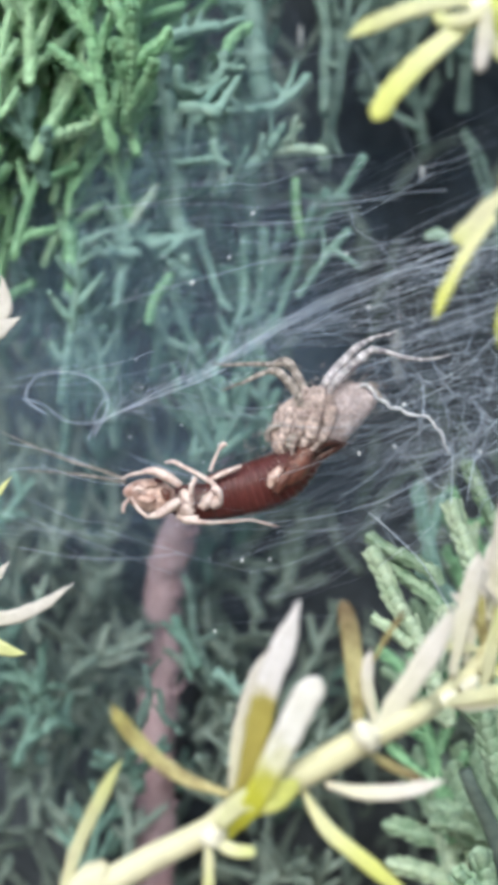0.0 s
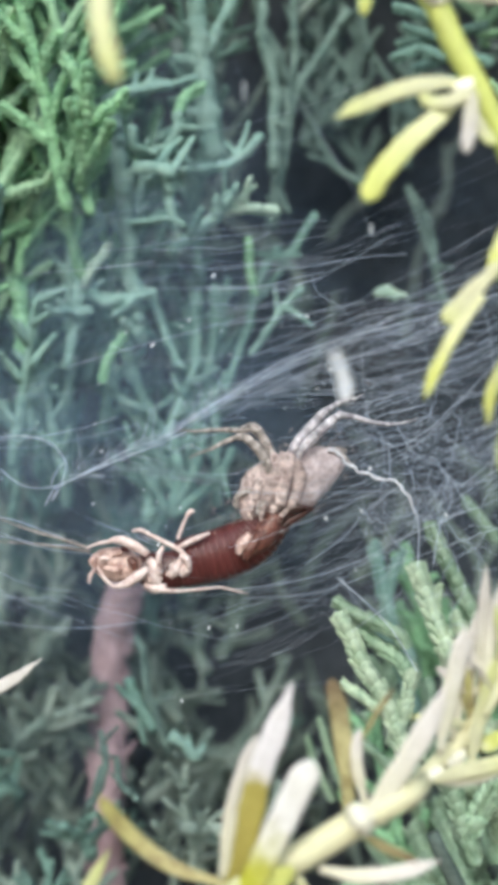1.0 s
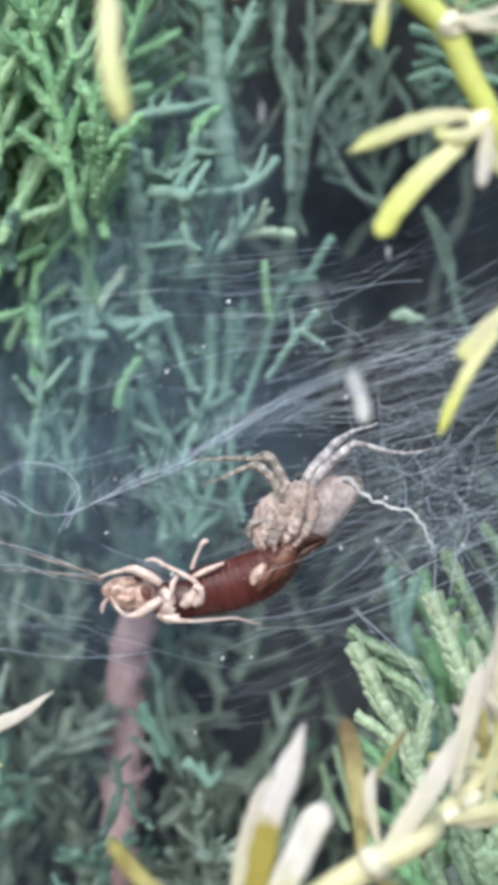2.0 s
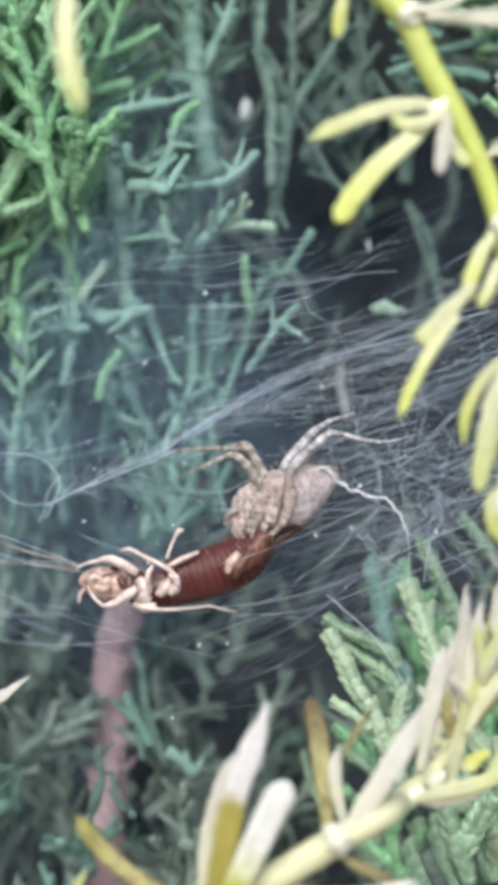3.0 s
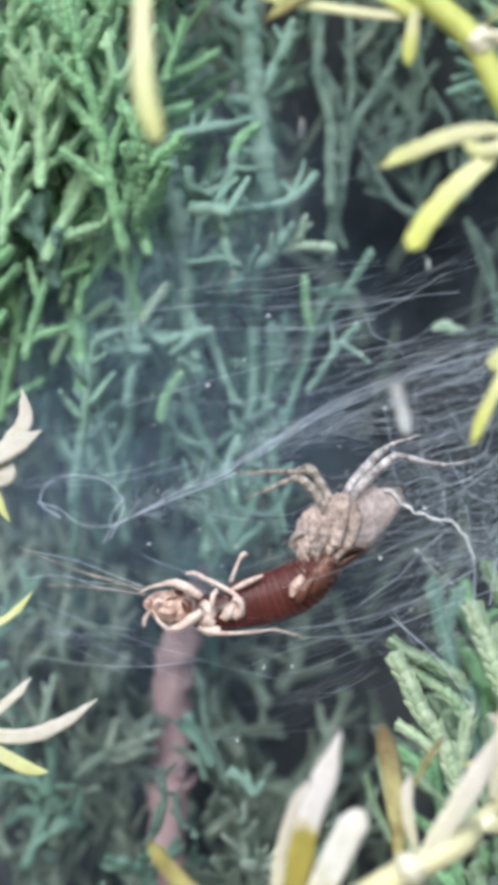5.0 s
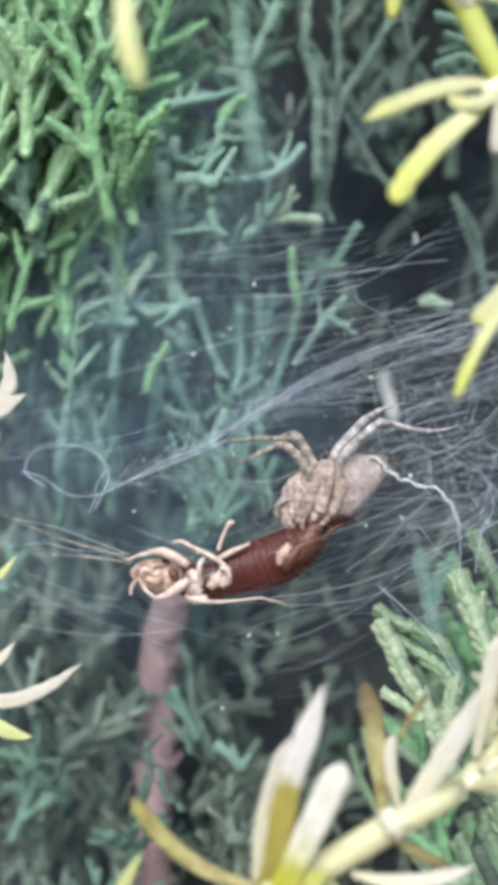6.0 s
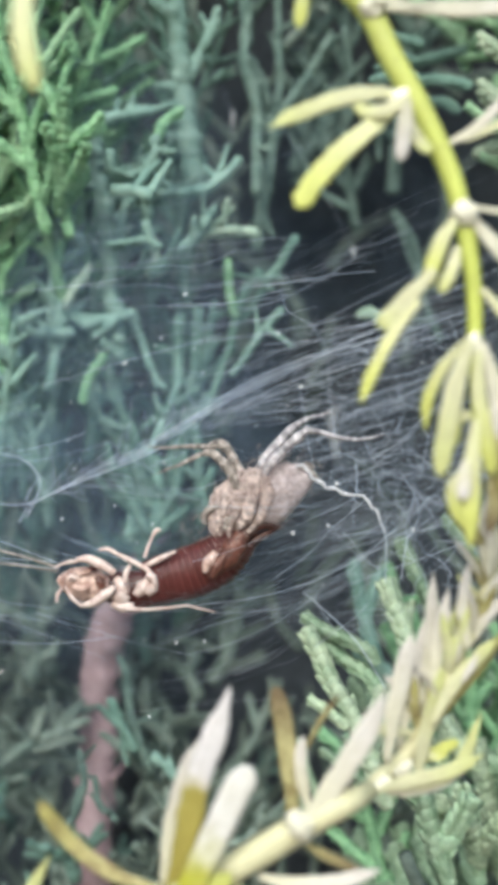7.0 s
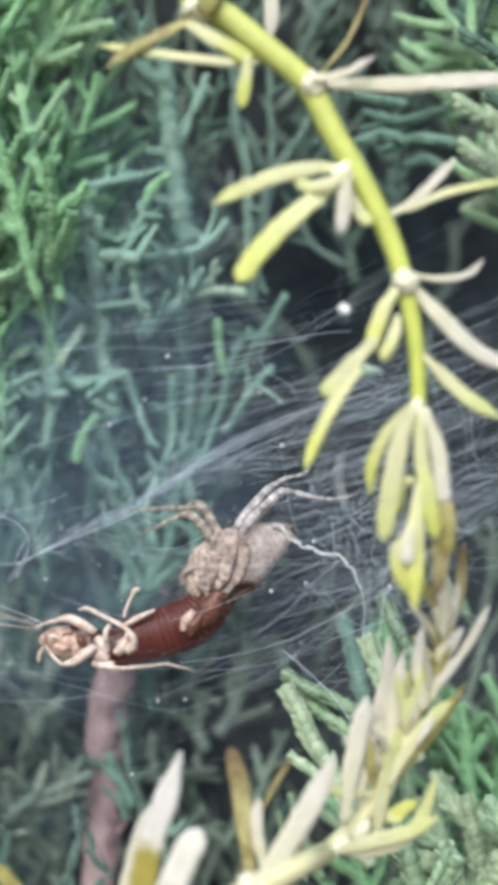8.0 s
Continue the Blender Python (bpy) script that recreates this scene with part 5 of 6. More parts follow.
def build_specks():
    """Tiny pale bits caught in the web."""
    rng = random.Random(8)
    first = None
    spots = [*((-5.35, 6.00, 10.96), (-3.18, 6.00, 14.95), (7.27, 6.00, 6.52), (-8.64, 6.00, 8.69), (5.25, 6.00, 11.31), (-5.10, 6.00, -0.30), (-13.18, 6.00, -0.81)), *((6.45, -0.40, -6.36), (-1.00, -0.40, -15.46), (-3.37, -0.40, -15.56), (-13.09, -0.40, -5.17), (-7.63, -0.40, -8.58), (-5.64, -0.40, -21.72), (8.96, -0.40, -10.72), (9.44, -0.40, -5.74), (10.15, -0.40, -2.18), (16.55, -0.40, -6.07))]
    spots += [(rng.uniform(-14, 20), web_depth(0, 0) + rng.uniform(-1, 6), rng.gauss(2, 8)) for _ in range(34)]
    for i, c in enumerate(spots):
        r = rng.uniform(0.09, 0.17) if i < 17 else rng.uniform(0.04, 0.09)
        m = Matrix.LocRotScale([v * MM for v in c], Euler((rng.uniform(0, 3), rng.uniform(0, 3), rng.uniform(0, 3))), (r, r, r))
        if first is None:
            g = Geo()
            swept(g, ((-1.3, 0, 0), (-0.4, 0.2, 0.1), (0.5, -0.1, 0), (1.3, 0, 0.1)), [0.5, 0.9, 0.8, 0.4], [0.4, 0.6, 0.7, 0.3], sides=6, per=2)
            first = new("speck", g.mesh("speck", M_PALE))
            first.matrix_basis = m
            tagged(first, "tiny pale bit of debris caught in the web", "debris", "specks in the web")
        else:
            o = first.copy()
            scene.collection.objects.link(o)
            o.matrix_basis = m


def build_pale_bits():
    """White blades deep in the hedge that stand in for light through its gaps."""
    made = []
    for at, pts, w, label in (
        ((12.8, 68, 9.4), ((-0.9, 0, 3.4), (0.1, 0.5, 1.4), (0.9, 0.2, -0.8), (0.8, -0.4, -3.6)), [0.9, 1.3, 1.0, 1.2, 0.8], "long curled white blade standing in for light through the hedge"),
        ((-0.6, 45, 43), ((0.3, 0, 1.3), (0.2, 0, 0), (-0.1, 0, -1.3)), [0.4, 0.75, 0.5], "small white blade standing in for light through the hedge"),
        ((13.41, 30, 23.32), ((-0.55, 0, 0.3), (0, 0, 0), (0.6, 0, -0.25)), [0.35, 0.7, 0.4], "tiny white blade standing in for light through the hedge"),
    ):
        g = Geo()
        swept(g, [np.array(p) + at for p in pts], w, [v * 0.22 for v in w], sides=12, per=5)
        for i, p in enumerate(g.v):
            k = 0.2 * noise3(*p, 0.9)
            g.v[i] = (p[0] + k, p[1], p[2] + k)
        ob = thing("gap_light_blade", at)
        tagged(ob, label, "petal")
        part("blade", g, M_PALE, ob)
        # added thread, so that the stand-in hangs from something
        g = Geo()
        top = np.array(at) + pts[0]
        thread(g, (top - (0, 0, 0.4), top + (0.1, 3, 6), top + (-0.4, 8, 14)), 0.012)
        part("thread", g, M_SILK, ob, "made-up thread that the stand-in blade hangs on")
        made.append(ob)
    return made


# ---------------------------------------------------------------- earwig
def limb(parent, name, pts, w, mat, thick=None, sides=8, label=""):
    g = Geo()
    swept(g, pts, w, thick, sides=sides, per=5)
    return part(name, g, mat, parent, label)


def build_earwig():
    ob = thing("earwig", (-5.28, 0.00, -10.29))
    tagged(ob, "dead reddish-brown earwig with cream legs held in the web", "earwig")
    # abdomen: a core with overlapping rings, bent towards the spider
    spine = curve_through(((-5.86, 0.00, -10.38), (-4.33, 0.00, -9.90), (-2.43, 0.00, -9.43), (-0.52, 0.00, -8.67), (0.91, 0.00, -7.67), (2.10, 0.00, -6.38)), 20)
    n = len(spine)
    for k in range(17):
        a, b = int((n - 1) * k / 17), int((n - 1) * (k + 1) / 17)
        seg = spine[a:b + 1]
        t = (k + 0.5) / 17
        half = 1.85 + 0.38 * math.sin(math.pi * min(1, t * 0.95 + 0.08)) - 0.9 * max(0, t - 0.7)
        g = Geo()
        ring = [seg[0] - (seg[1] - seg[0]) * 1.2, seg[0], seg[len(seg) // 2], seg[-1], seg[-1] + (seg[-1] - seg[-2]) * 0.6]
        swept(g, ring, [half * 0.9, half * 0.97, half, half * 1.025, half * 0.95], [half * 0.6, half * 0.68, half * 0.72, half * 0.76, half * 0.66], sides=18, per=3)
        part("abdomen_ring", g, M_MAHOG, ob)
    # orange-tinged patch and end plate
    limb(ob, "end_plate", ((0.24, -1.20, -9.13), (0.99, -1.20, -8.19), (1.74, -1.20, -7.06), (2.40, -1.20, -6.02)), [0.4, 0.95, 1.0, 0.6], M_AMBER, [0.5, 0.8, 0.8, 0.6], 12, "dark amber last plate")
    limb(ob, "side_plate", ((-0.89, -1.80, -9.26), (-0.51, -1.80, -8.42), (0.14, -1.80, -7.57)), [0.26, 0.56, 0.3], M_HEAD, None, 8, "pale orange plate")
    limb(ob, "side_plate", ((-0.42, -1.70, -9.83), (0.14, -1.70, -8.80), (0.98, -1.70, -7.68)), [0.3, 0.55, 0.3], M_AMBER, None, 8)
    limb(ob, "pincer", ((1.75, -0.80, -6.90), (2.79, -0.80, -5.95), (3.97, -0.80, -5.43), (5.24, -0.80, -5.48)), [0.56, 0.5, 0.36, 0.1], M_PINCER, None, 9)
    limb(ob, "pincer", ((2.33, -0.20, -7.65), (3.28, -0.20, -6.70), (4.33, -0.20, -6.08), (5.47, -0.20, -5.51)), [0.5, 0.45, 0.32, 0.1], M_PINCER, None, 9)
    # thorax, neck and head
    limb(ob, "thorax", ((-9.38, 0.50, -10.58), (-7.94, 0.50, -10.82), (-6.51, 0.50, -10.82), (-5.07, 0.50, -10.34)), [1.2, 1.6, 1.65, 1.5], M_MAHOG, [0.9, 1.1, 1.1, 1.0], 14)
    head = limb(ob, "head", ((-13.28, 0.00, -9.90), (-12.52, 0.00, -10.05), (-11.24, 0.00, -10.29), (-9.95, 0.00, -10.48), (-9.09, 0.00, -10.52)), [0.5, 1.15, 1.5, 1.3, 0.8], M_HEAD, [0.5, 0.9, 1.1, 0.9, 0.6], 16, "tan mottled head")
    limb(head, "jaw", ((-12.87, -1.00, -9.47), (-13.06, -1.00, -9.95), (-12.82, -1.00, -10.46)), [0.22, 0.36, 0.2], M_HEAD)
    limb(head, "palp", ((-11.69, -1.40, -9.76), (-12.11, -1.40, -9.58), (-12.44, -1.40, -9.95)), [0.16, 0.2, 0.1], M_CREAM)
    limb(head, "mouth_plate", ((-11.99, -1.20, -10.35), (-11.34, -1.20, -10.63), (-10.58, -1.20, -10.44)), [0.2, 0.36, 0.2], M_HEAD)
    limb(head, "mouth_plate", ((-10.01, -1.25, -9.59), (-9.64, -1.25, -10.06), (-9.45, -1.25, -10.63)), [0.24, 0.42, 0.24], M_AMBER)
    limb(head, "mouth_plate", ((-11.54, -1.10, -9.51), (-11.07, -1.10, -9.23), (-10.50, -1.10, -9.23)), [0.14, 0.24, 0.14], M_HEAD)
    limb(head, "eye", ((-10.71, -0.90, -8.97), (-10.33, -0.90, -8.87), (-9.96, -0.90, -8.97)), [0.16, 0.3, 0.16], M_MAHOG)
    limb(head, "antenna", ((-13.35, -0.20, -8.93), (-15.73, -0.20, -8.13), (-18.58, -0.20, -7.32), (-21.43, -0.20, -6.23), (-24.28, -0.20, -5.04)), [0.13, 0.11, 0.09, 0.07, 0.05], M_LEG, None, 6)
    limb(head, "antenna", ((-13.35, -0.20, -9.22), (-16.20, -0.20, -8.74), (-19.06, -0.20, -8.46), (-21.91, -0.20, -8.36)), [0.12, 0.1, 0.08, 0.05], M_LEG, None, 6)
    # pale underside plates at the leg roots
    for pts, w in (
        (((-8.91, -1.00, -10.65), (-8.15, -1.00, -11.22), (-7.35, -1.00, -11.69)), [0.35, 0.75, 0.4]),
        (((-8.43, -1.10, -9.70), (-7.82, -1.10, -10.36), (-7.58, -1.10, -11.11)), [0.3, 0.6, 0.4]),
        (((-6.63, -1.30, -11.18), (-6.06, -1.30, -10.53), (-5.59, -1.30, -9.77)), [0.3, 0.62, 0.3]),
        (((-5.77, -1.40, -10.99), (-5.21, -1.40, -10.52), (-4.98, -1.40, -9.76)), [0.35, 0.5, 0.25]),
        (((-8.77, -1.00, -11.83), (-7.82, -1.00, -12.16), (-6.88, -1.00, -12.07)), [0.3, 0.5, 0.3]),
    ):
        limb(ob, "leg_root", pts, w, M_CREAM)
    # six legs: femur, shin and foot each
    legs = (
        (((-8.38, -1.60, -9.28), (-9.42, -1.60, -8.62), (-10.59, -1.60, -8.10), (-11.66, -1.60, -8.15)), [0.48, 0.7, 0.62, 0.26], ((-11.52, -1.60, -8.25), (-12.32, -1.60, -8.34), (-13.16, -1.60, -8.62)), [0.24, 0.22, 0.12], ((-13.06, -1.70, -8.61), (-13.48, -1.70, -8.80)), [0.1, 0.07]),
        (((-8.36, -1.90, -10.46), (-9.15, -1.90, -11.02), (-10.09, -1.90, -11.68), (-11.25, -1.90, -11.96)), [0.48, 0.74, 0.64, 0.24], ((-11.16, -1.90, -11.96), (-12.00, -1.90, -11.21), (-12.56, -1.90, -10.27)), [0.22, 0.24, 0.13], ((-12.75, -1.90, -10.46), (-13.12, -1.90, -11.02), (-13.22, -1.90, -11.68)), [0.14, 0.2, 0.12]),
        (((-7.53, -1.70, -10.11), (-7.44, -1.70, -9.27), (-7.07, -1.70, -8.61)), [0.3, 0.42, 0.28], ((-5.00, -1.90, -10.09), (-5.56, -1.90, -9.06), (-7.28, -1.90, -8.08), (-8.36, -1.90, -7.57)), [0.25, 0.3, 0.3, 0.22], ((-8.27, -1.80, -7.57), (-9.02, -1.80, -7.25), (-9.72, -1.80, -7.34)), [0.2, 0.18, 0.1]),
        (((-6.04, -1.60, -8.81), (-4.73, -1.60, -8.15), (-3.23, -1.60, -7.50)), [0.3, 0.45, 0.2], ((-5.91, -1.50, -8.02), (-5.58, -1.50, -7.08), (-5.11, -1.50, -6.00)), [0.24, 0.22, 0.16], ((-5.16, -1.50, -6.10), (-4.83, -1.50, -5.72), (-4.50, -1.50, -5.77)), [0.2, 0.22, 0.1]),
        (((-4.95, -1.90, -10.32), (-5.18, -1.90, -9.62), (-5.74, -1.90, -9.39)), [0.3, 0.55, 0.3], ((-6.61, -1.50, -10.69), (-6.14, -1.50, -10.13), (-5.58, -1.50, -9.94)), [0.16, 0.2, 0.14], ((-6.71, -1.50, -10.79), (-6.89, -1.50, -11.07)), [0.12, 0.08]),
        (((-8.41, -1.30, -12.03), (-7.10, -1.30, -12.31), (-5.69, -1.30, -12.36)), [0.3, 0.36, 0.22], ((-5.78, -1.30, -12.36), (-4.04, -1.30, -12.22), (-2.40, -1.30, -12.03)), [0.2, 0.18, 0.12], ((-2.40, -1.20, -12.04), (-1.22, -1.20, -12.32), (-0.05, -1.20, -12.61)), [0.1, 0.08, 0.04]),
    )
    for femur, fw, shin, sw, foot, tw in legs:
        f = limb(ob, "leg", femur, [v * 0.64 for v in fw], M_CREAM)
        limb(f, "shin", shin, [v * 0.7 for v in sw], M_CREAM)
        limb(f, "foot", foot, tw, M_CREAM)
    return ob


# ---------------------------------------------------------------- spider
def build_spider():
    ob = thing("spider", (3.76, 0.00, -3.14))
    tagged(ob, "grey-brown mottled spider gripping an earwig on its web", "spider")
    g = Geo()
    swept(g, ((2.1, 0.30, -4.6), (3.2, 0.30, -3.9), (4.3, 0.30, -3.2), (5.8, 0.30, -2.25), (7.2, 0.30, -1.5), (8.1, 0.30, -1.15)), [1.7, 2.35, 2.45, 1.95, 1.25, 0.5], [1.0, 1.5, 1.6, 1.3, 0.8, 0.3], sides=24, per=6)
    for i, p in enumerate(g.v):
        k = 0.12 * noise3(*p, 0.8)
        g.v[i] = (p[0] + k, p[1] - k, p[2] + k)
    part("abdomen", g, M_ABDOMEN, ob, "pale grey tapering abdomen")
    limb(ob, "spinneret", ((7.57, 0.00, -0.76), (8.14, 0.00, -1.33), (8.62, 0.00, -1.90)), [0.24, 0.2, 0.1], M_LEG)
    limb(ob, "spinneret", ((7.40, 0.30, -0.57), (7.88, 0.30, -0.57), (8.26, 0.30, -0.76)), [0.22, 0.18, 0.1], M_LEG)
    g = Geo()
    swept(g, ((-0.71, 0.00, -5.62), (0.19, 0.00, -5.05), (1.29, 0.00, -4.19), (2.33, 0.00, -3.52), (3.29, 0.00, -2.95)), [1.0, 1.75, 2.3, 2.35, 1.6], [0.9, 1.4, 1.75, 1.75, 1.3], sides=20, per=6)
    for i, p in enumerate(g.v):
        k, q = 0.3 * noise3(*p, 1.1), 0.16 * noise3(p[2], p[0], p[1], 0.45)
        g.v[i] = (p[0] + k, p[1] - k + q, p[2] + k + q)
    head = part("cephalothorax", g, M_SPIDER, ob, "brown mottled fore body")
    for d in (-1, 1):
        limb(head, "chelicera", ((-0.14, -0.80, -5.38), (-0.24, -0.80, -5.95), (-0.05, -0.80, -6.52)) if d < 0 else ((0.52, -0.40, -5.60), (0.43, -0.40, -6.17), (0.52, -0.40, -6.73)), [0.45, 0.5, 0.2], M_SPIDER)
    limb(head, "palp", ((2.07, -1.20, -3.48), (0.66, -1.20, -3.95), (-0.75, -1.20, -4.33), (-1.13, -1.20, -4.99), (-0.99, -1.20, -5.55)), [0.25, 0.3, 0.28, 0.26, 0.16], M_LEG)
    limb(head, "palp", ((1.73, -1.60, -4.50), (0.98, -1.60, -5.20), (0.66, -1.60, -6.00)), [0.25, 0.32, 0.2], M_LEG)
    for pts, r in ((((0.00, -1.30, -4.89), (0.09, -1.30, -4.79), (0.24, -1.30, -4.75)), 0.2), (((0.42, -1.20, -4.52), (0.52, -1.20, -4.47), (0.61, -1.20, -4.42)), 0.2)):
        limb(head, "eye", pts, [r * 0.5, r, r * 0.5], M_MAHOG)
    # eight legs: thigh, knee, shin, foot
    legs = (
        # two that lie back over the sheet
        (((3.9, -1.00, -1.5), (4.6, -1.00, -0.4), (5.3, -1.00, 0.35), (6.2, -1.00, 1.2)), [0.34, 0.42, 0.46, 0.38], ((6.1, -1.20, 1.1), (6.85, -1.20, 1.8), (7.5, -1.20, 2.28)), [0.4, 0.38, 0.28], ((7.34, -1.20, 2.35), (8.66, -1.20, 2.16), (10.07, -1.20, 1.74), (11.71, -1.20, 1.51)), [0.3, 0.22, 0.2, 0.14], ((11.71, -1.20, 1.51), (12.89, -1.20, 1.65), (13.97, -1.20, 1.98)), [0.14, 0.11, 0.06]),
        (((3.1, -0.40, -1.6), (3.85, -0.40, -0.35), (4.7, -0.40, 0.75), (5.55, -0.40, 1.7)), [0.34, 0.42, 0.46, 0.38], ((5.45, -0.30, 1.6), (6.25, -0.30, 2.45), (7.0, -0.30, 3.0)), [0.4, 0.36, 0.24], ((7.0, 0.40, 3.0), (7.6, 0.40, 3.35), (8.3, 0.40, 3.6)), [0.22, 0.18, 0.14], ((8.3, 0.80, 3.6), (9.0, 0.80, 3.75), (9.7, 0.80, 4.1)), [0.13, 0.1, 0.05]),
        # two that reach along the thread
        (((2.13, -0.80, -2.65), (1.98, -0.80, -1.32), (1.46, -0.80, -0.19), (0.99, -0.80, 0.66)), [0.36, 0.44, 0.46, 0.36], ((1.09, -0.80, 0.57), (0.33, -0.80, 1.23), (-0.61, -0.80, 1.04)), [0.46, 0.48, 0.3], ((-0.52, -0.80, 0.99), (-2.17, -0.80, 1.04), (-3.83, -0.80, 0.99)), [0.26, 0.2, 0.15], ((-3.83, -0.80, 0.99), (-4.77, -0.80, 0.94), (-5.81, -0.80, 1.04)), [0.14, 0.1, 0.05]),
        (((1.74, -1.40, -2.54), (1.36, -1.40, -1.46), (0.80, -1.40, -0.61), (0.24, -1.40, -0.05)), [0.36, 0.44, 0.46, 0.36], ((0.33, -1.40, -0.14), (-0.28, -1.40, 0.38), (-0.99, -1.40, 0.47)), [0.4, 0.4, 0.28], ((-0.94, -1.40, 0.47), (-1.92, -1.40, 0.09), (-3.10, -1.40, -0.52)), [0.24, 0.2, 0.16], ((-3.10, -1.40, -0.52), (-4.04, -1.40, -0.85), (-5.02, -1.40, -1.27)), [0.15, 0.1, 0.05]),
        # four folded down on the prey
        (((2.2, -1.2, -0.9), (1.65, -1.4, -2.0), (1.2, -1.4, -3.1)), [0.3, 0.5, 0.46], ((1.22, -1.6, -3.0), (0.75, -1.6, -3.9), (0.45, -1.6, -4.7)), [0.46, 0.44, 0.36], ((0.47, -1.4, -4.6), (0.2, -1.4, -5.2), (0.1, -1.4, -5.7)), [0.36, 0.36, 0.28], ((0.1, -1.2, -5.65), (0.05, -1.2, -6.1), (0.22, -1.2, -6.4)), [0.28, 0.2, 0.1]),
        (((2.9, -1.4, -0.7), (2.5, -1.6, -1.95), (2.15, -1.6, -3.2)), [0.3, 0.5, 0.46], ((2.17, -1.9, -3.1), (1.75, -1.9, -4.1), (1.45, -1.9, -4.9)), [0.46, 0.44, 0.36], ((1.47, -1.6, -4.8), (1.15, -1.6, -5.4), (1.0, -1.6, -5.9)), [0.36, 0.36, 0.28], ((1.0, -1.5, -5.85), (0.95, -1.5, -6.3), (1.1, -1.5, -6.6)), [0.28, 0.2, 0.1]),
        (((3.6, -1.6, -0.8), (3.35, -1.8, -2.1), (3.1, -1.8, -3.4)), [0.3, 0.5, 0.46], ((3.12, -2.0, -3.3), (2.75, -2.0, -4.3), (2.45, -2.0, -5.1)), [0.46, 0.44, 0.36], ((2.47, -1.6, -5.0), (2.1, -1.6, -5.55), (1.9, -1.6, -6.0)), [0.36, 0.36, 0.28], ((1.9, -1.4, -5.95), (1.8, -1.4, -6.4), (1.9, -1.4, -6.7)), [0.28, 0.2, 0.1]),
        (((4.1, -1.4, -1.5), (4.15, -1.6, -2.7), (4.0, -1.6, -3.9)), [0.24, 0.5, 0.4], ((4.02, -1.7, -3.8), (3.7, -1.7, -4.6), (3.35, -1.7, -5.3)), [0.4, 0.38, 0.3], ((3.37, -1.4, -5.2), (3.0, -1.4, -5.7), (2.75, -1.4, -6.05)), [0.3, 0.28, 0.22], ((2.75, -1.2, -6.0), (2.55, -1.2, -6.4), (2.6, -1.2, -6.7)), [0.22, 0.16, 0.1]),
        # hind leg trailing along a silk line
        (((6.58, -0.60, -0.76), (7.15, -0.60, -0.62), (7.72, -0.60, -1.14)), [0.2, 0.3, 0.25], ((7.61, -0.80, -1.04), (8.08, -0.80, -1.70), (8.69, -0.80, -2.03), (9.31, -0.80, -2.55)), [0.24, 0.26, 0.2, 0.22], ((9.28, -0.60, -2.51), (9.99, -0.60, -2.56), (10.56, -0.60, -2.98), (11.79, -0.60, -3.12)), [0.22, 0.17, 0.2, 0.17], ((11.72, -0.40, -3.13), (12.38, -0.40, -3.27), (12.85, -0.40, -3.89), (13.42, -0.40, -4.46), (13.61, -0.40, -5.12), (14.18, -0.40, -6.45)), [0.2, 0.15, 0.18, 0.14, 0.12, 0.05]),
    )
    rng = random.Random(6)
    g = Geo()
    for _ in range(900):
        base = np.array((3.3, -0.50, -2.94)) + np.array([rng.gauss(0, 2.2), rng.uniform(-2.2, -0.6), 0])
        base[2] += 0.5 * (base[0] - 3.6) + rng.gauss(0, 1.5)
        d = np.array([rng.gauss(0.4, 0.6), rng.uniform(-0.8, 0.1), rng.gauss(0.3, 0.7)])
        swept(g, (base, base + d * rng.uniform(0.2, 0.5)), [0.03, 0.012], sides=3, per=1, cap=False)
    tagged(part("hair", g, M_SPIDER, ob, "short pale bristles"), kind="stuff")
    for thigh, a, knee, b, shin, c, foot, d in legs:
        pale = len(foot) > 4
        folded = a[1] == 0.5
        flat = 0.5 if folded else 1.0
        a, b, c, d = ([v * 0.62 for v in q] if pale else q for q in (a, b, c, d))
        if pale:
            knee, shin, foot = ([np.array(p) + (rng.gauss(0, 0.045), 0, rng.gauss(0, 0.045)) for p in curve_through(q, 3)] for q in (knee, shin, foot))
            b, c, d = ([v * rng.uniform(0.75, 1.35) for v in np.interp(np.linspace(0, 1, len(q)), np.linspace(0, 1, len(w)), w)] for q, w in ((knee, b), (shin, c), (foot, d)))
        a, b = [v * (1.25 if folded else 1.0) for v in a], [v * (1.25 if folded else 1.0) for v in b]
        skin = M_PALELEG if pale else M_FOLDED if folded else M_GREYLEG if shin[-1][0] > shin[0][0] else M_LEG
        if folded:
            thigh, knee, shin, foot = ([np.array(p) + (rng.gauss(0, 0.1), 0.14, rng.gauss(0, 0.1)) for p in q] for q in (thigh, knee, shin, foot))
        f = limb(ob, "leg", thigh, a, skin, [v * flat for v in a])
        limb(f, "knee", knee, b, skin, [v * flat for v in b])
        limb(f, "shin", shin, c, skin)
        limb(f, "foot", foot, d, skin)
    return ob


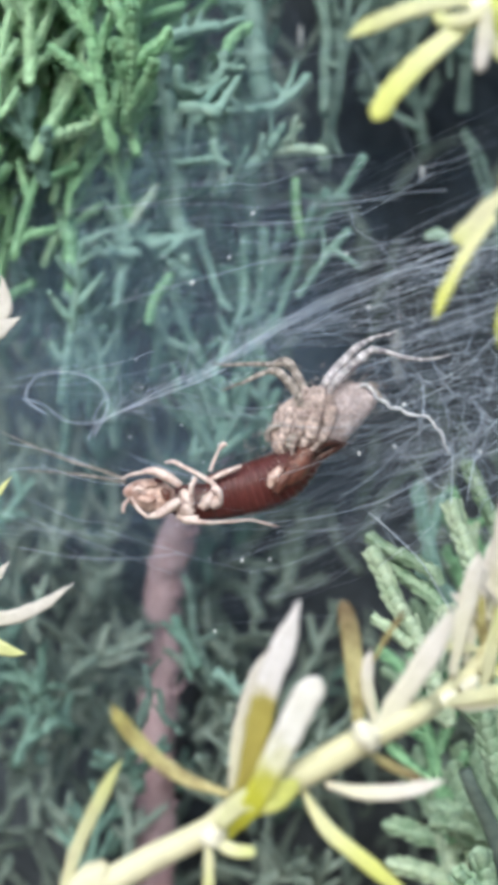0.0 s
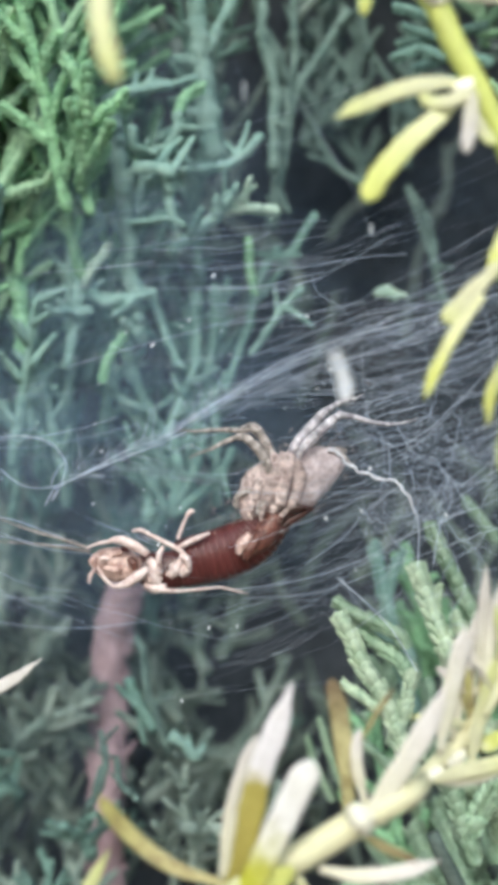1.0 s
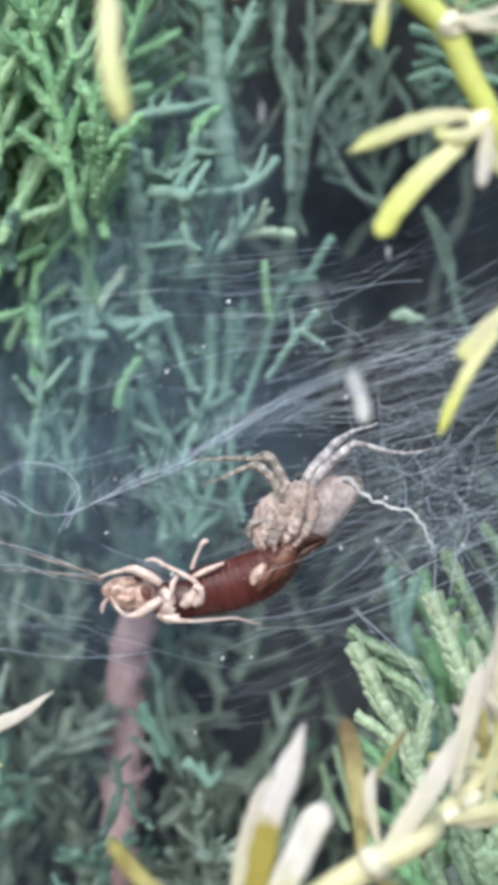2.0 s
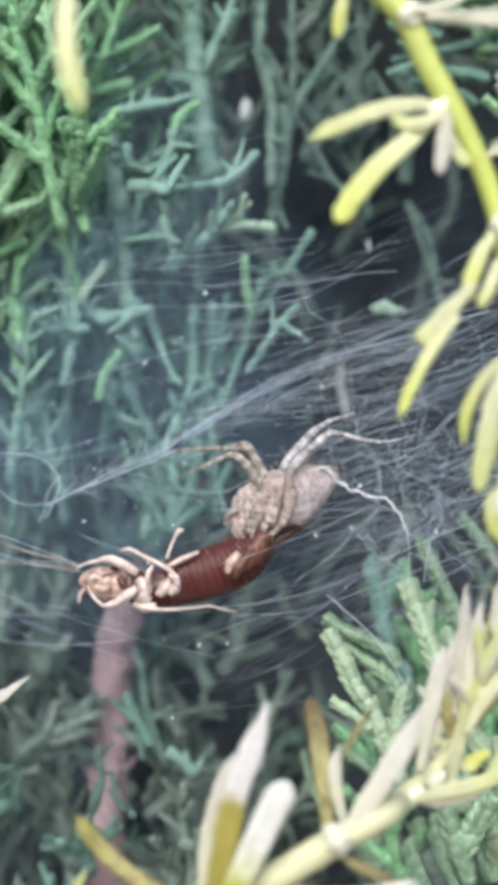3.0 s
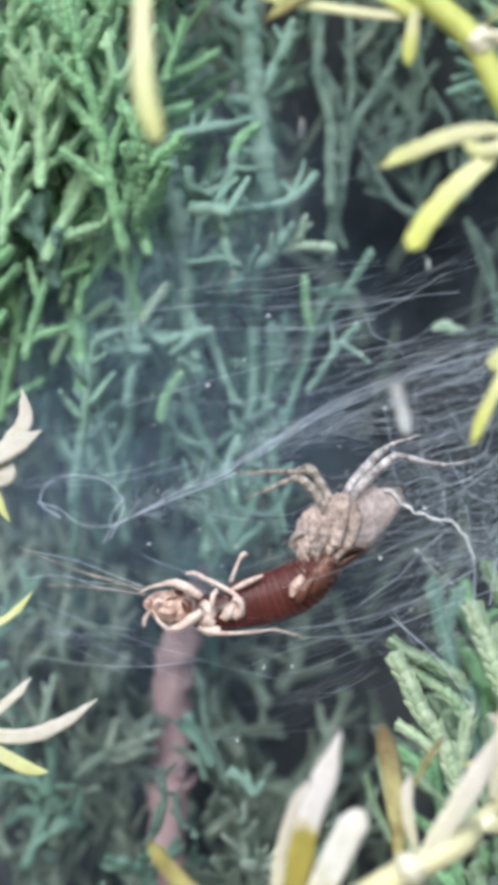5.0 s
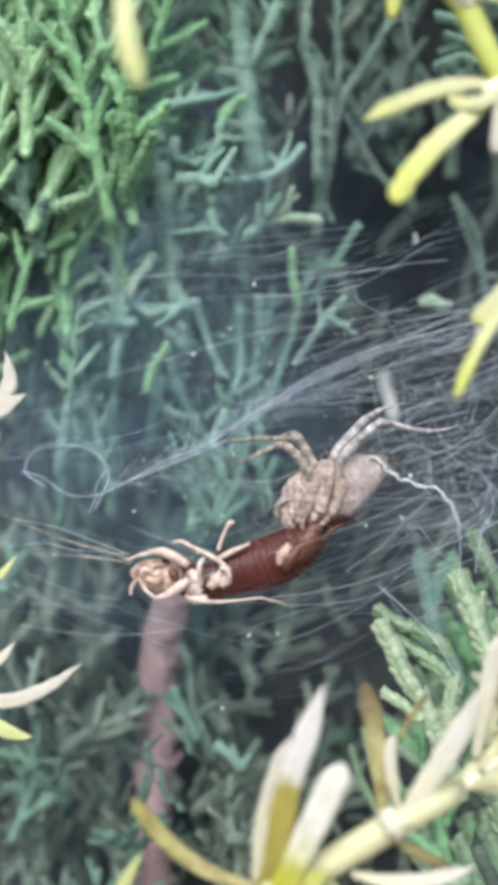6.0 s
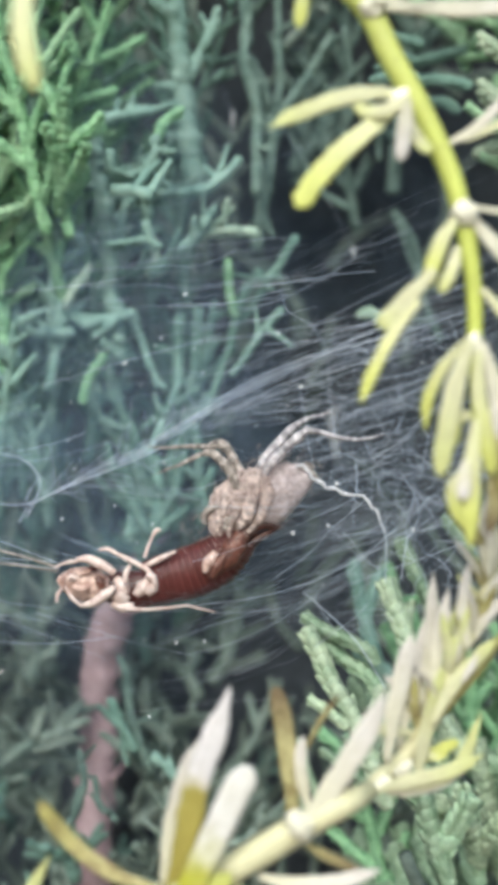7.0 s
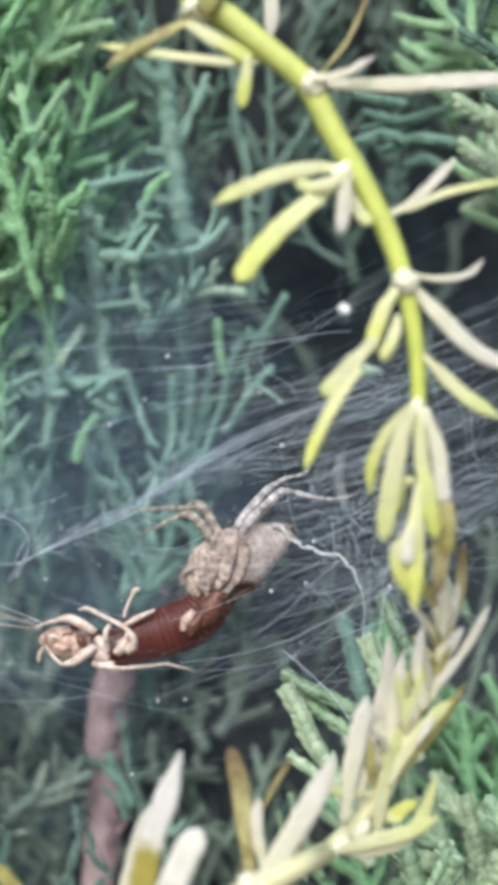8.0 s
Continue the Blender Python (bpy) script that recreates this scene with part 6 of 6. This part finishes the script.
def motions():
    """Spider and earwig tremble slightly with the web; stand-ins for gap light turn behind it."""
    sway = (
        (0.0, -0.15, 0.05, -0.14, 0.05, 0.4), (0.5, -0.07, 0.07, 0.05, 0.05, 0.1), (1.0, 0, 0, 0, 0, 0), (1.5, -0.14, 0, -0.05, 0, 0.3), (1.7, -0.14, 0.02, 0, 0, 0.3),
        (3.0, 0.12, -0.07, -0.05, -0.14, -0.2), (3.5, 0.12, -0.14, -0.1, -0.19, -0.4), (4.0, 0.12, -0.07, -0.1, -0.19, -0.4), (4.5, 0.14, -0.1, -0.14, -0.19, -0.4),
        (6.0, 0.1, -0.07, 0.05, -0.33, -0.5), (6.5, 0.1, -0.02, 0, -0.29, -0.4), (7.0, 0.1, -0.07, 0, -0.33, -0.4), (7.5, 0.07, -0.17, -0.1, -0.43, -0.4), (8.0, 0.05, -0.21, -0.1, -0.33, -0.4),
    )
    for ob, i in ((spider, 1), (earwig, 3)):
        x, y, z = ob.location
        walk(ob, [(row[0], pose(x + row[i] * MM, y, z + row[i + 1] * MM, 0, row[5] * (0.5 if i == 1 else 1), 0)) for row in sway])
    # the white stand-ins turn and sink to copy gap light that comes and goes
    swings = (
        ((0.0, -4.5, 88), (0.2, -2.0, 50), (0.4, 0, 8), (1.7, 0, 5), (2.8, 0, 70), (3.0, 0, 70), (3.3, 0, 55), (3.6, 0, 65), (4.0, 0, 72), (4.5, 0, 65), (4.7, 0, 35), (5.8, -0.6, 40), (6.0, -1.2, 45), (6.3, -3.0, 78), (6.6, -4.5, 86), (8.0, -4.5, 88)),
        ((0.0, 0, 80), (1.7, 0, 78), (2.8, 0, 25), (3.1, 0, 45), (3.3, 0, 80), (3.5, 0, 10), (4.5, 0, 15), (4.7, 0, 80), (5.8, 0, 70), (6.2, 0, 84), (8.0, 0, 88)),
        ((0.0, 0, 90), (7.2, 0, 88), (7.5, 0, 60), (7.8, 0, 20), (8.0, 0, 0)),
    )
    for ob, rows in zip(gap_lights, swings):
        x, y, z = ob.location
        walk(ob, [(t, pose(x, y, z + dz * MM, 0, 0, turn)) for t, dz, turn in rows])


build_ground()
build_hedge_mass()
build_conifer()
build_bright_conifer()
build_bare_branch()
build_hanging_shoot()
build_rising_shoot()
build_side_shoot()
build_web()
earwig = build_earwig()
spider = build_spider()
build_specks()
gap_lights = build_pale_bits()
motions()
